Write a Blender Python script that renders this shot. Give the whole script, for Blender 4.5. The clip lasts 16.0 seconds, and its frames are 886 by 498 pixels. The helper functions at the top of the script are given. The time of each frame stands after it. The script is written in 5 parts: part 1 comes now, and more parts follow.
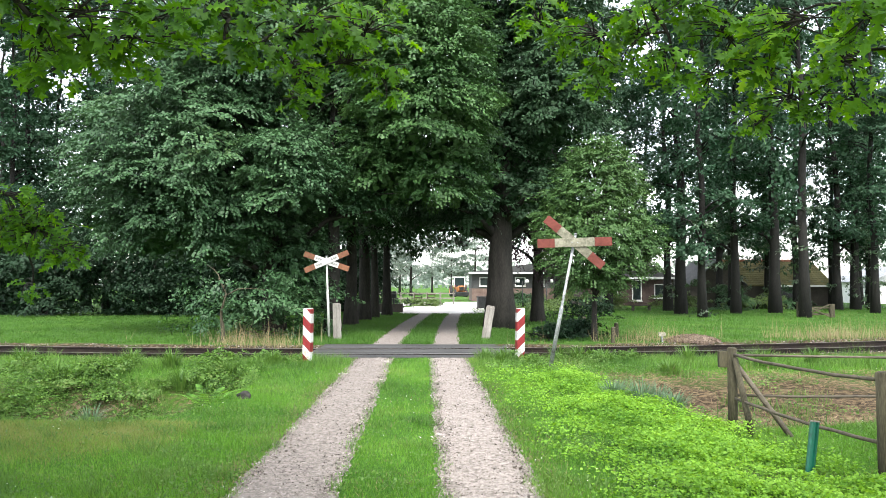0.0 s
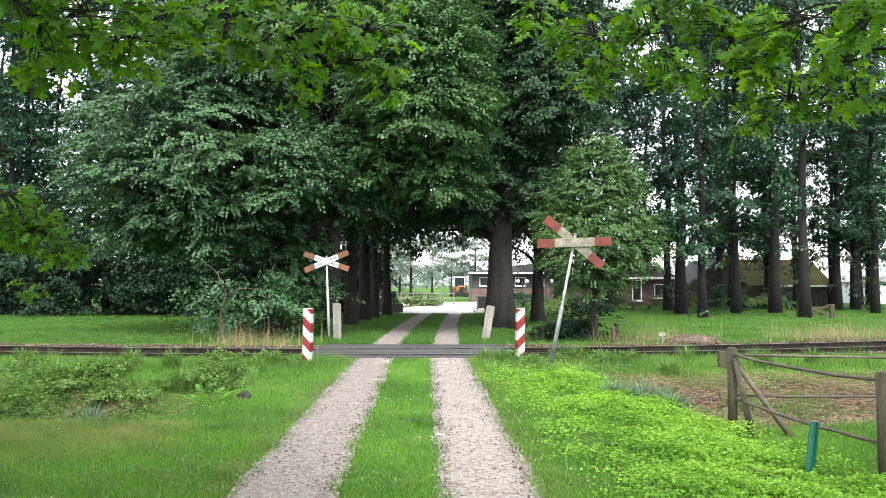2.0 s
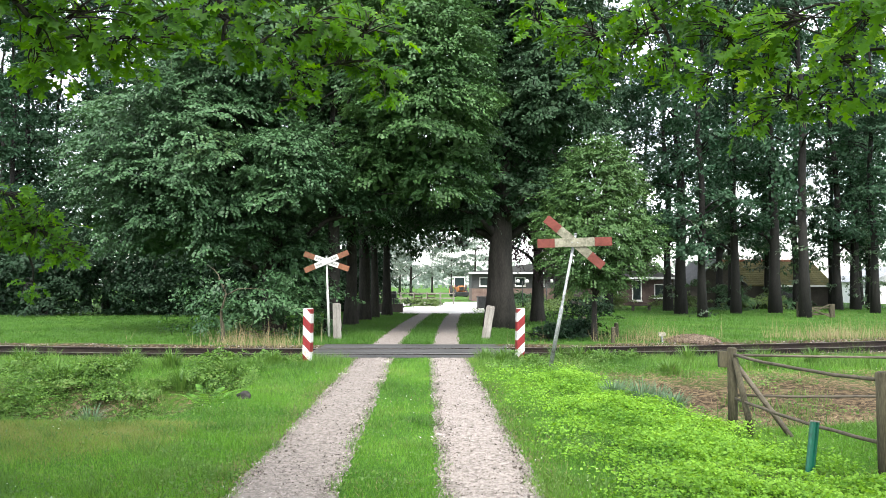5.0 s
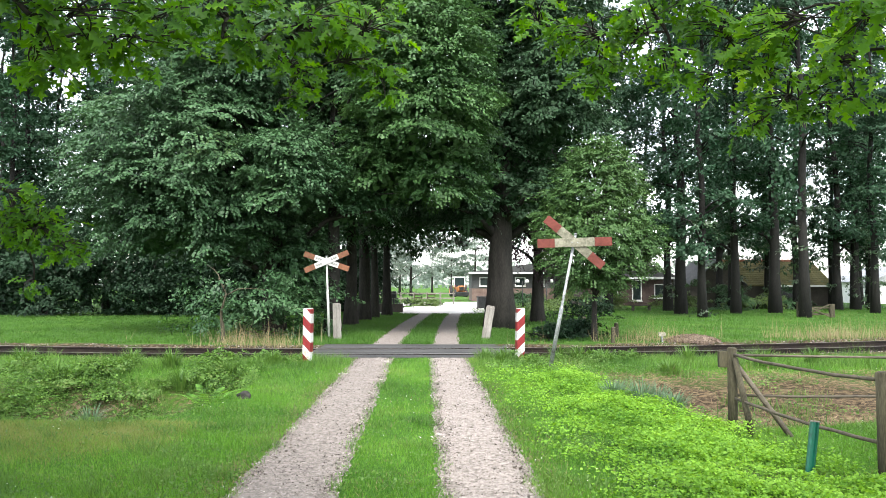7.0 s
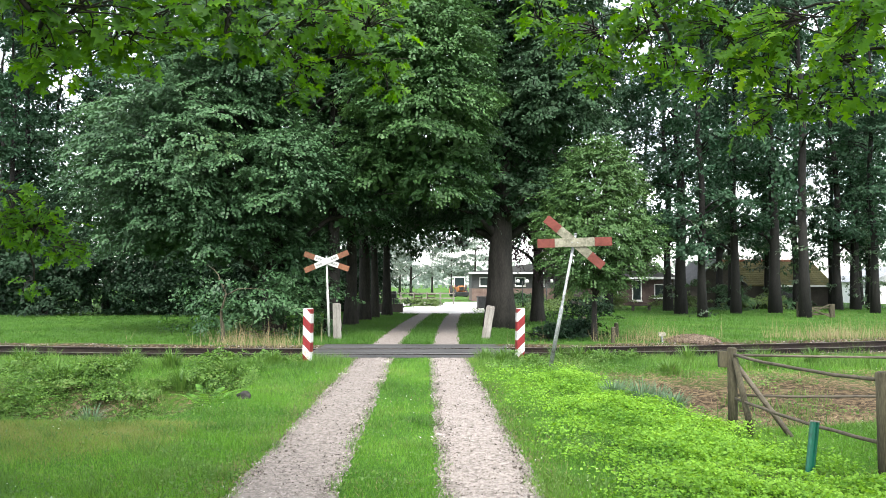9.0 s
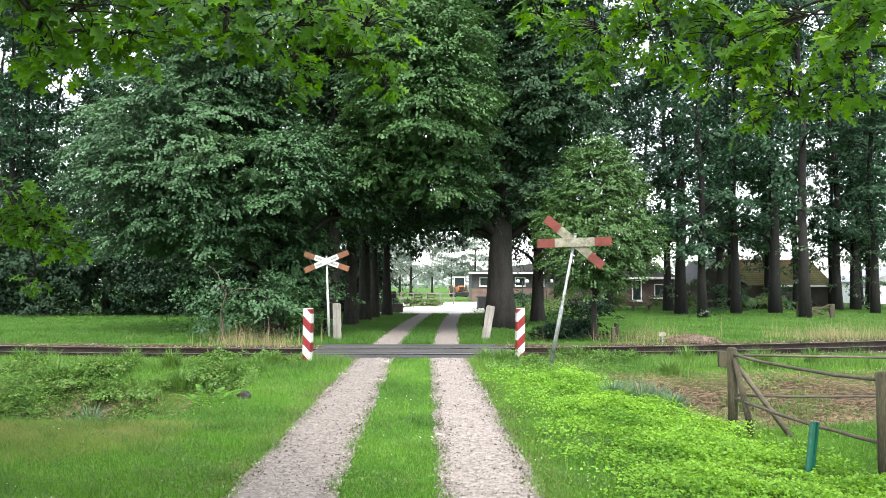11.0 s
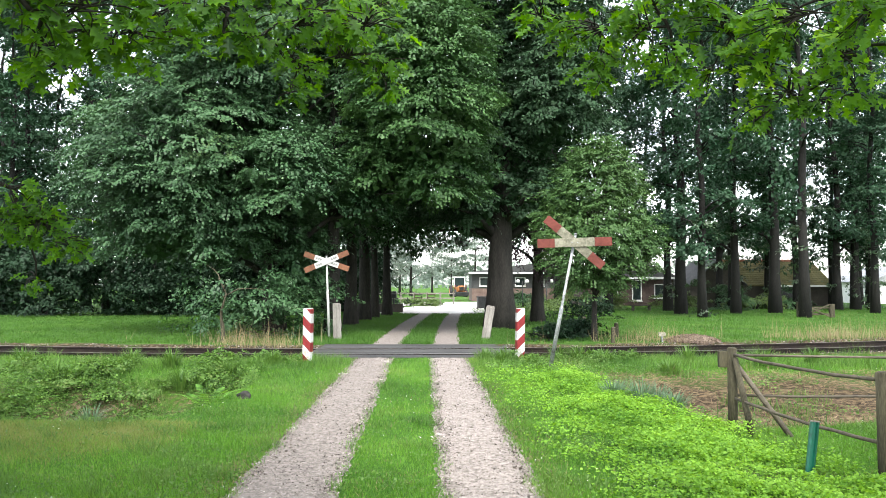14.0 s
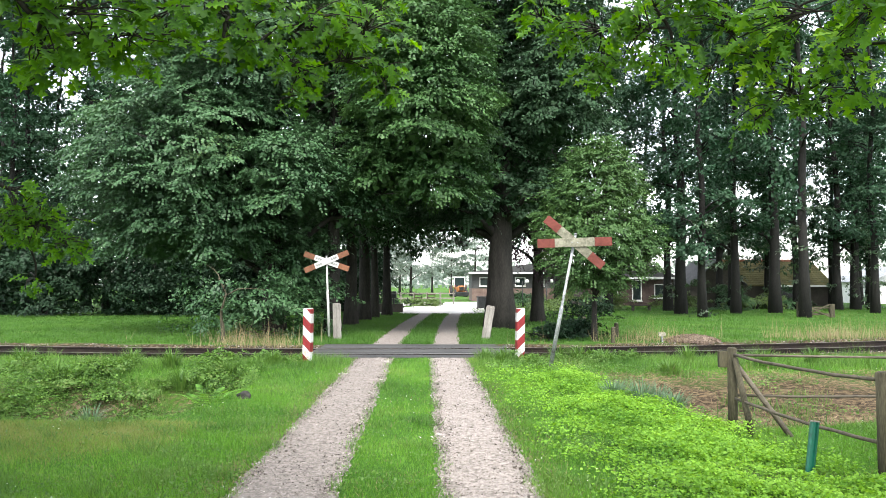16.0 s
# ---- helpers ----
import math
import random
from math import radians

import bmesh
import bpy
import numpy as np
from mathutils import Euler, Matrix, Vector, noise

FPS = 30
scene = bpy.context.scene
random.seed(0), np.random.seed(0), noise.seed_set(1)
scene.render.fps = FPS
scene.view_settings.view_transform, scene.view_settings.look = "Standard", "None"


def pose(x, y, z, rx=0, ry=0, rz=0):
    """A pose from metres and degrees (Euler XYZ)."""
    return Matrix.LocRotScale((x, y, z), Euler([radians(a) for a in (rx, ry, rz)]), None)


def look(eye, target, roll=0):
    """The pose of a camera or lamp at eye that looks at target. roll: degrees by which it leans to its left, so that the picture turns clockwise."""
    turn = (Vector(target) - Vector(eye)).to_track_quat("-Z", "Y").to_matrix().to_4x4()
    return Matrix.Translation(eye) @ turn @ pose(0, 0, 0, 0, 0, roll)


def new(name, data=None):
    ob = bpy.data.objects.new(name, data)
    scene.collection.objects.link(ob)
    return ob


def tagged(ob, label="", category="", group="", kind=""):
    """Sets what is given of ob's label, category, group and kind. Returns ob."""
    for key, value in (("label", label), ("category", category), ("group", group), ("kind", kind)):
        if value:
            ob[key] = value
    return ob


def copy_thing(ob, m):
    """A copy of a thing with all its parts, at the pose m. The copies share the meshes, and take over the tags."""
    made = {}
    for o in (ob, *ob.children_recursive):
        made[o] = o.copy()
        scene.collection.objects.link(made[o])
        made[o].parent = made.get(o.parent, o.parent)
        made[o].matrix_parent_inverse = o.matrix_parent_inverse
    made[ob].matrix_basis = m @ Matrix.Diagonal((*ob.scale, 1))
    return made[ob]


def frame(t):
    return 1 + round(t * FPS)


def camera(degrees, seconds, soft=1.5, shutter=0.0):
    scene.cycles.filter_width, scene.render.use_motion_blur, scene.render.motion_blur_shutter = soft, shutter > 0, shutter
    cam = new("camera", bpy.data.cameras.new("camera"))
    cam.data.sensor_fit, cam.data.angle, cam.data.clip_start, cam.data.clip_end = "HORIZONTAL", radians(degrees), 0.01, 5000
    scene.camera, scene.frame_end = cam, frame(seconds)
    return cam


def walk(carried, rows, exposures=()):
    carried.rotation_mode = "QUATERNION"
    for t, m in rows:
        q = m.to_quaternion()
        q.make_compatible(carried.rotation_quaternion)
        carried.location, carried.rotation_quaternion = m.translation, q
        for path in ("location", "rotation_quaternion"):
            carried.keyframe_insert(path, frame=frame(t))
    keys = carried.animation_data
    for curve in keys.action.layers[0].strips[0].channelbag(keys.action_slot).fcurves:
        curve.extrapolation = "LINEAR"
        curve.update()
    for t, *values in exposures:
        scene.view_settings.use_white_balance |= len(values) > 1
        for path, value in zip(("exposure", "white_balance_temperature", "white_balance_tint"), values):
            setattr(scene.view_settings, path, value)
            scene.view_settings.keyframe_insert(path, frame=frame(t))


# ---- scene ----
cam = camera(60.3, 16.0, soft=0.8)
STAND = pose(0, 0, 1.55, 92.63, 0, 0)
walk(cam, [(0.0, STAND), (16.0, STAND)])

# ---- daylight: bright, thinly overcast ----
scene.view_settings.exposure = 2.52
world = bpy.data.worlds.new("overcast_sky")
scene.world = world
world.use_nodes = True
wn, wl = world.node_tree.nodes, world.node_tree.links
sky = wn.new("ShaderNodeTexSky")
sky.sky_type = 'NISHITA'
sky.sun_disc = False
sky.sun_elevation = radians(58)
sky.sun_rotation = radians(177)
sky.dust_density = 1.5
sky.air_density = 1.0
pale = wn.new("ShaderNodeHueSaturation")
pale.inputs["Saturation"].default_value = 0.3
wl.new(sky.outputs[0], pale.inputs["Color"])
wl.new(pale.outputs[0], wn["Background"].inputs["Color"])
wn["Background"].inputs["Strength"].default_value = 0.142
sun_data = bpy.data.lights.new("sun", "SUN")
sun_data.energy = 1.0
sun_data.angle = radians(25)
sun_data.color = (1.0, 0.96, 0.88)
sun = new("sun", sun_data)
sun.matrix_world = look((0.5, -9.5, 15), (0, 0, 0))


# ---- materials ----
def shader(name):
    m = bpy.data.materials.new(name)
    m.use_nodes = True
    n, l = m.node_tree.nodes, m.node_tree.links
    return m, n, l, n["Principled BSDF"]


def ramp(n, stops):
    r = n.new("ShaderNodeValToRGB")
    e = r.color_ramp.elements
    while len(e) < len(stops):
        e.new(0.5)
    for el, (p, c) in zip(e, stops):
        el.position, el.color = p, (*c, 1)
    return r


def surface(name, dark, light, rough=0.8, scale=3.0, fine=40.0, bump=0.3, metal=0.0, spec=0.3, stretch=(1, 1, 1), worn=None):
    """Two scales of variation in colour, and relief, in object space."""
    m, n, l, p = shader(name)
    tc, mp = n.new("ShaderNodeTexCoord"), n.new("ShaderNodeMapping")
    mp.inputs["Scale"].default_value = stretch
    l.new(tc.outputs["Object"], mp.inputs[0])
    a, b = n.new("ShaderNodeTexNoise"), n.new("ShaderNodeTexNoise")
    a.inputs["Scale"].default_value, b.inputs["Scale"].default_value = scale, fine
    a.inputs["Detail"].default_value = b.inputs["Detail"].default_value = 5
    l.new(mp.outputs[0], a.inputs[0]), l.new(mp.outputs[0], b.inputs[0])
    ad = n.new("ShaderNodeMath")
    ad.operation = "MULTIPLY_ADD"
    ad.inputs[1].default_value = 0.5
    l.new(b.outputs[0], ad.inputs[0])
    half = n.new("ShaderNodeMath")
    half.operation = "MULTIPLY"
    half.inputs[1].default_value = 0.5
    l.new(a.outputs[0], half.inputs[0]), l.new(half.outputs[0], ad.inputs[2])
    stops = [(0.35, dark), (0.62, light)] if worn is None else [(0.36, worn), (0.42, dark), (0.62, light)]
    r = ramp(n, stops)
    l.new(ad.outputs[0], r.inputs[0])
    oi, hv = n.new("ShaderNodeObjectInfo"), n.new("ShaderNodeHueSaturation")
    mr = n.new("ShaderNodeMapRange")
    mr.inputs["To Min"].default_value, mr.inputs["To Max"].default_value = 0.85, 1.12
    l.new(oi.outputs["Random"], mr.inputs[0]), l.new(mr.outputs[0], hv.inputs["Value"])
    l.new(r.outputs[0], hv.inputs["Color"]), l.new(hv.outputs[0], p.inputs["Base Color"])
    p.inputs["Roughness"].default_value, p.inputs["Metallic"].default_value = rough, metal
    p.inputs["Specular IOR Level"].default_value = spec
    if bump:
        bn = n.new("ShaderNodeBump")
        bn.inputs["Strength"].default_value, bn.inputs["Distance"].default_value = bump, 0.02
        l.new(ad.outputs[0], bn.inputs["Height"]), l.new(bn.outputs[0], p.inputs["Normal"])
    return m


def foliage(name, dark, light, through_light=0.3, rough=0.45, odd=None, spec=0.35, patch=0.6, each=0.5):
    """Leaves: each one its own tone, larger drifts of tone, and some light let through."""
    m, n, l, p = shader(name)
    ge, tc, nz = n.new("ShaderNodeNewGeometry"), n.new("ShaderNodeTexCoord"), n.new("ShaderNodeTexNoise")
    nz.inputs["Scale"].default_value = patch
    l.new(tc.outputs["Object"], nz.inputs[0])
    oi = n.new("ShaderNodeObjectInfo")
    s1, s2, s3 = (n.new("ShaderNodeMath") for _ in range(3))
    s1.operation = s3.operation = "MULTIPLY_ADD"
    s2.operation = "FRACT"
    sm = n.new("ShaderNodeMath")
    l.new(ge.outputs["Random Per Island"], sm.inputs[0]), l.new(oi.outputs["Random"], sm.inputs[1])
    l.new(sm.outputs[0], s2.inputs[0])
    l.new(s2.outputs[0], s1.inputs[0])
    s1.inputs[1].default_value = each
    l.new(nz.outputs[0], s3.inputs[0])
    s3.inputs[1].default_value, s3.inputs[2].default_value = 1.2, -0.1 - each / 2
    l.new(s3.outputs[0], s1.inputs[2])
    stops = [(0.1, dark), (0.75, light)]
    if odd:
        stops.append((0.95, odd))
    r = ramp(n, stops)
    l.new(s1.outputs[0], r.inputs[0])
    l.new(r.outputs[0], p.inputs["Base Color"])
    p.inputs["Roughness"].default_value = rough
    p.inputs["Specular IOR Level"].default_value = spec
    tr, mx = n.new("ShaderNodeBsdfTranslucent"), n.new("ShaderNodeMixShader")
    hv = n.new("ShaderNodeHueSaturation")
    hv.inputs["Value"].default_value, hv.inputs["Saturation"].default_value, hv.inputs["Hue"].default_value = 1.5, 1.1, 0.485
    l.new(r.outputs[0], hv.inputs["Color"]), l.new(hv.outputs[0], tr.inputs[0])
    mx.inputs[0].default_value = through_light
    l.new(p.outputs[0], mx.inputs[1]), l.new(tr.outputs[0], mx.inputs[2])
    l.new(mx.outputs[0], n["Material Output"].inputs["Surface"])
    return m


def ground_material():
    m, n, l, p = shader("ground")
    tc = n.new("ShaderNodeTexCoord")
    big, small, dots = (n.new("ShaderNodeTexNoise") for _ in range(3))
    for k, s in ((big, 0.5), (small, 9.0), (dots, 70.0)):
        k.inputs["Scale"].default_value, k.inputs["Detail"].default_value = s, 6
        l.new(tc.outputs["Object"], k.inputs[0])
    green = ramp(n, [(0.3, (0.026, 0.07, 0.009)), (0.55, (0.048, 0.12, 0.014)), (0.75, (0.08, 0.135, 0.024))])
    straw = ramp(n, [(0.3, (0.016, 0.012, 0.008)), (0.52, (0.055, 0.04, 0.025)), (0.72, (0.16, 0.12, 0.072))])
    l.new(big.outputs[0], green.inputs[0]), l.new(small.outputs[0], straw.inputs[0])
    at = n.new("ShaderNodeAttribute")
    at.attribute_name = "dry"
    ad = n.new("ShaderNodeMath")
    ad.operation = "MULTIPLY_ADD"
    ad.inputs[1].default_value = 0.8
    l.new(small.outputs[0], ad.inputs[0]), l.new(at.outputs["Fac"], ad.inputs[2])
    st = n.new("ShaderNodeMapRange")
    st.inputs["From Min"].default_value, st.inputs["From Max"].default_value = 0.6, 0.95
    l.new(ad.outputs[0], st.inputs[0])
    mx = n.new("ShaderNodeMix")
    mx.data_type = "RGBA"
    l.new(st.outputs[0], mx.inputs["Factor"]), l.new(green.outputs[0], mx.inputs["A"]), l.new(straw.outputs[0], mx.inputs["B"])
    mul = n.new("ShaderNodeMix")
    mul.data_type, mul.blend_type = "RGBA", "OVERLAY"
    mul.inputs["Factor"].default_value = 0.5
    l.new(mx.outputs["Result"], mul.inputs["A"]), l.new(dots.outputs[0], mul.inputs["B"])
    l.new(mul.outputs["Result"], p.inputs["Base Color"])
    p.inputs["Roughness"].default_value = 0.95
    p.inputs["Specular IOR Level"].default_value = 0.1
    bn = n.new("ShaderNodeBump")
    bn.inputs["Strength"].default_value, bn.inputs["Distance"].default_value = 0.8, 0.04
    l.new(dots.outputs[0], bn.inputs["Height"]), l.new(bn.outputs[0], p.inputs["Normal"])
    return m


def glass_material():
    m, n, l, p = shader("window_glass")
    p.inputs["Base Color"].default_value = (0.02, 0.03, 0.03, 1)
    p.inputs["Roughness"].default_value = 0.06
    nz, tc = n.new("ShaderNodeTexNoise"), n.new("ShaderNodeTexCoord")
    nz.inputs["Scale"].default_value = 1.5
    bn = n.new("ShaderNodeBump")
    bn.inputs["Strength"].default_value = 0.03
    l.new(tc.outputs["Object"], nz.inputs[0]), l.new(nz.outputs[0], bn.inputs["Height"]), l.new(bn.outputs[0], p.inputs["Normal"])
    return m


GROUND = ground_material()
GLASS = glass_material()
GRAVEL = surface("gravel", (0.075, 0.063, 0.053), (0.285, 0.25, 0.226), 0.95, 22, 90, 1.0)
PEBBLE = foliage("pebble", (0.075, 0.062, 0.052), (0.265, 0.234, 0.21), 0.0, 0.9, (0.41, 0.37, 0.34), 0.2, 2.0, 0.7)
CONCRETE = surface("concrete", (0.35, 0.335, 0.31), (0.5, 0.48, 0.46), 0.9, 0.6, 12, 0.2)
ASPHALT = surface("asphalt", (0.024, 0.024, 0.025), (0.058, 0.057, 0.056), 0.8, 1.2, 60, 0.5, stretch=(0.4, 1, 1))
RUST = surface("rusty_steel", (0.006, 0.005, 0.004), (0.022, 0.014, 0.011), 0.7, 2, 30, 0.3, 0.4)
STEEL = surface("worn_steel", (0.14, 0.11, 0.095), (0.36, 0.33, 0.31), 0.4, 2, 30, 0.1, 0.9, 0.5, (0.3, 1, 1))
SLEEPER = surface("sleeper_wood", (0.03, 0.022, 0.016), (0.1, 0.08, 0.06), 0.9, 4, 40, 0.5, stretch=(1, 0.2, 1))
GREYWOOD = surface("weathered_grey_wood", (0.085, 0.078, 0.068), (0.26, 0.24, 0.215), 0.9, 3, 26, 0.7, stretch=(5, 5, 0.5))
POSTWOOD = surface("fence_wood", (0.02, 0.018, 0.01), (0.075, 0.066, 0.04), 0.85, 4, 30, 0.6, stretch=(4, 4, 0.6))
RAILWOOD = surface("fence_rail_wood", (0.045, 0.038, 0.028), (0.115, 0.098, 0.072), 0.85, 4, 30, 0.6, stretch=(0.6, 4, 4))
WHITEPAINT = surface("worn_white_paint", (0.36, 0.36, 0.34), (0.53, 0.53, 0.51), 0.6, 5, 30, 0.15, worn=(0.3, 0.27, 0.22))
CREAMPAINT = surface("dirty_cream_paint", (0.11, 0.105, 0.075), (0.23, 0.22, 0.165), 0.7, 5, 22, 0.15, worn=(0.1, 0.085, 0.06))
REDPAINT = surface("red_paint", (0.12, 0.009, 0.011), (0.19, 0.016, 0.017), 0.5, 5, 30, 0.1)
FADEDRED = surface("faded_red_paint", (0.085, 0.02, 0.014), (0.145, 0.038, 0.028), 0.7, 5, 25, 0.2)
FADEDORANGE = surface("faded_orange_paint", (0.085, 0.034, 0.017), (0.155, 0.068, 0.033), 0.7, 5, 25, 0.2)
LETTER = surface("lettering_grey", (0.12, 0.12, 0.11), (0.2, 0.2, 0.19), 0.7)
GALV = surface("galvanised_steel", (0.17, 0.18, 0.18), (0.36, 0.375, 0.375), 0.5, 4, 25, 0.15, 0.5, 0.5, worn=(0.09, 0.07, 0.055))
GREENPLASTIC = surface("green_plastic", (0.0, 0.055, 0.034), (0.004, 0.1, 0.06), 0.4, 4, 20, 0.05, spec=0.5)
BARK = surface("bark", (0.009, 0.008, 0.007), (0.03, 0.027, 0.023), 0.95, 2, 14, 1.0, stretch=(3, 3, 0.6))
MOSSBARK = surface("mossy_bark", (0.006, 0.006, 0.005), (0.017, 0.016, 0.014), 0.95, 2, 14, 1.0, stretch=(3, 3, 0.6))
TWIG = surface("oak_twig", (0.008, 0.007, 0.005), (0.022, 0.019, 0.014), 0.9, 6, 40, 0.5)
DARKBRICK = surface("dark_brick", (0.055, 0.036, 0.031), (0.1, 0.074, 0.064), 0.9, 2, 25, 0.4)
BRICK = surface("brick_wall", (0.12, 0.075, 0.062), (0.22, 0.16, 0.14), 0.9, 2, 25, 0.4)
DARKWOOD = surface("dark_boards", (0.02, 0.018, 0.014), (0.06, 0.052, 0.042), 0.85, 2, 20, 0.4)
ROOFTILE = surface("mossy_roof_tile", (0.08, 0.075, 0.03), (0.19, 0.17, 0.07), 0.9, 1.2, 15, 0.5)
RIDGETILE = surface("red_ridge_tile", (0.22, 0.08, 0.05), (0.36, 0.15, 0.1), 0.9, 2, 15, 0.4)
GREYROOF = surface("grey_roof", (0.05, 0.05, 0.052), (0.1, 0.1, 0.1), 0.8, 1, 12, 0.3)
WHITEFRAME = surface("white_frame", (0.6, 0.6, 0.58), (0.75, 0.75, 0.73), 0.5, 2, 20, 0.05)
DARKIRON = surface("dark_iron", (0.015, 0.016, 0.016), (0.04, 0.042, 0.042), 0.5, 3, 20, 0.1, 0.5)
ORANGE = surface("orange_machine_paint", (0.3, 0.1, 0.025), (0.42, 0.17, 0.05), 0.5, 2, 20, 0.05)
RUBBER = surface("tyre_rubber", (0.02, 0.02, 0.02), (0.05, 0.05, 0.05), 0.9, 4, 30, 0.3)
SOIL = surface("brown_gravel", (0.05, 0.036, 0.026), (0.15, 0.11, 0.082), 0.95, 3, 40, 0.8)
STONE = surface("dark_stone", (0.018, 0.017, 0.014), (0.05, 0.047, 0.04), 0.9, 5, 25, 0.7)

LIME = foliage("lime_leaf", (0.014, 0.042, 0.018), (0.058, 0.124, 0.05), 0.15, 0.48, (0.11, 0.18, 0.055), 0.26, 0.35, 0.3)
BEECH = foliage("beech_leaf", (0.012, 0.032, 0.016), (0.042, 0.086, 0.04), 0.15, 0.5, None, 0.14, 0.6, 0.25)
FRESHLIME = foliage("fresh_lime_leaf", (0.016, 0.05, 0.016), (0.066, 0.142, 0.042), 0.22, 0.48, (0.12, 0.19, 0.055), 0.25, 0.5, 0.35)
COPPER = foliage("copper_beech_leaf", (0.022, 0.012, 0.018), (0.06, 0.032, 0.045), 0.25, 0.5, None, 0.3)
YOUNG = foliage("young_lime_leaf", (0.024, 0.064, 0.018), (0.074, 0.142, 0.043), 0.22, 0.5, (0.17, 0.17, 0.06), 0.2, 0.6, 0.3)
POPLAR = foliage("poplar_leaf", (0.011, 0.033, 0.018), (0.036, 0.08, 0.041), 0.15, 0.5, None, 0.15, 0.6, 0.25)
# distance haze painted into the leaf colour: pale, greyed green
HAZYLEAF = foliage("hazy_far_leaf", (0.1, 0.13, 0.11), (0.17, 0.21, 0.17), 0.25, 0.6, None, 0.3)
IVY = foliage("ivy_leaf", (0.02, 0.045, 0.02), (0.05, 0.09, 0.04), 0.15, 0.4, None, 0.5)
SHRUB = foliage("shrub_leaf", (0.05, 0.09, 0.025), (0.13, 0.2, 0.06), 0.25, 0.45)
OAK = foliage("red_oak_leaf", (0.012, 0.05, 0.004), (0.082, 0.215, 0.013), 0.55, 0.5, (0.24, 0.43, 0.04), 0.3, 1.5)
BLADE = foliage("grass_blade", (0.032, 0.105, 0.013), (0.125, 0.275, 0.035), 0.35, 0.5, (0.22, 0.27, 0.07), 0.3, 0.5)
MEADOW = foliage("meadow_blade", (0.03, 0.085, 0.011), (0.06, 0.14, 0.02), 0.3, 0.5, None, 0.3, 0.3)
WEED = foliage("weed_leaf", (0.035, 0.09, 0.016), (0.1, 0.19, 0.036), 0.3, 0.5, (0.16, 0.2, 0.07), 0.3, 1.0)
ELDER = foliage("ground_elder_leaf", (0.045, 0.13, 0.014), (0.205, 0.39, 0.05), 0.42, 0.6, (0.3, 0.48, 0.09), 0.2, 0.9)
STRAW = foliage("straw_blade", (0.13, 0.105, 0.05), (0.32, 0.27, 0.155), 0.25, 0.7, (0.2, 0.26, 0.08), 0.2, 0.8)
HAY = foliage("dry_hay", (0.08, 0.058, 0.034), (0.22, 0.165, 0.098), 0.15, 0.8, (0.26, 0.21, 0.13), 0.1, 1.2)
BROWNSTONE = foliage("brown_stone", (0.09, 0.066, 0.05), (0.21, 0.16, 0.125), 0.0, 0.9, (0.3, 0.25, 0.2), 0.1, 2.0)
BANKWEED = foliage("bank_weed_leaf", (0.012, 0.04, 0.009), (0.105, 0.2, 0.038), 0.25, 0.5, (0.13, 0.19, 0.06), 0.15, 1.6)
# shade beneath the trees is put into this near-black green
SHADEDHEDGE = foliage("shaded_hedge_leaf", (0.007, 0.02, 0.01), (0.021, 0.045, 0.022), 0.12, 0.5, None, 0.15)
YELLOWGRASS = foliage("yellowed_blade", (0.1, 0.15, 0.03), (0.2, 0.23, 0.07), 0.25, 0.6, (0.28, 0.26, 0.12), 0.15, 0.8)
BLUEGRASS = foliage("bluish_blade", (0.045, 0.1, 0.05), (0.13, 0.2, 0.11), 0.25, 0.5, None, 0.3)
PETAL = foliage("clover_flower", (0.6, 0.62, 0.55), (0.8, 0.8, 0.75), 0.2, 0.7, None, 0.2)


# ---- building blocks ----
def link(name, mesh, material, parent=None, label=""):
    for m in material if isinstance(material, (list, tuple)) else [material]:
        mesh.materials.append(m)
    ob = new(name, mesh)
    ob.parent = parent
    if label:
        tagged(ob, label)
    return ob


def part(name, bm, material, parent, label=""):
    me = bpy.data.meshes.new(name)
    bm.to_mesh(me)
    bm.free()
    return link(name, me, material, parent, label)


def thing(name, m, label, category, group="", kind=""):
    ob = new(name)
    ob.empty_display_size = 0.2
    ob.matrix_basis = m
    return tagged(ob, label, category, group, kind)


def soup(name, verts, k, material, parent=None, label=""):
    """A mesh of loose k-cornered pieces, from an array of shape (pieces * k, 3)."""
    me = bpy.data.meshes.new(name)
    n = len(verts)
    me.vertices.add(n)
    me.vertices.foreach_set("co", np.ascontiguousarray(verts, dtype=np.float32).ravel())
    me.loops.add(n)
    me.loops.foreach_set("vertex_index", np.arange(n, dtype=np.int32))
    me.polygons.add(n // k)
    me.polygons.foreach_set("loop_start", np.arange(0, n, k, dtype=np.int32))
    me.update(calc_edges=True)
    return link(name, me, material, parent, label)


def box(bm, x0, x1, y0, y1, z0, z1, bevel=0.0, m=None):
    res = bmesh.ops.create_cube(bm, size=1.0)
    bmesh.ops.scale(bm, vec=(x1 - x0, y1 - y0, z1 - z0), verts=res["verts"])
    bmesh.ops.translate(bm, vec=((x0 + x1) / 2, (y0 + y1) / 2, (z0 + z1) / 2), verts=res["verts"])
    vs = res["verts"]
    if bevel:
        es = list({e for v in vs for e in v.link_edges})
        r = bmesh.ops.bevel(bm, geom=es, offset=bevel, segments=2, affect="EDGES", profile=0.6)
        vs = list({v for f in r["faces"] for v in f.verts} | {v for v in vs if v.is_valid})
    if m is not None:
        bmesh.ops.transform(bm, matrix=m, verts=vs)
    return bm


def boxed(x0, x1, y0, y1, z0, z1, bevel=0.0, m=None):
    return box(bmesh.new(), x0, x1, y0, y1, z0, z1, bevel, m)


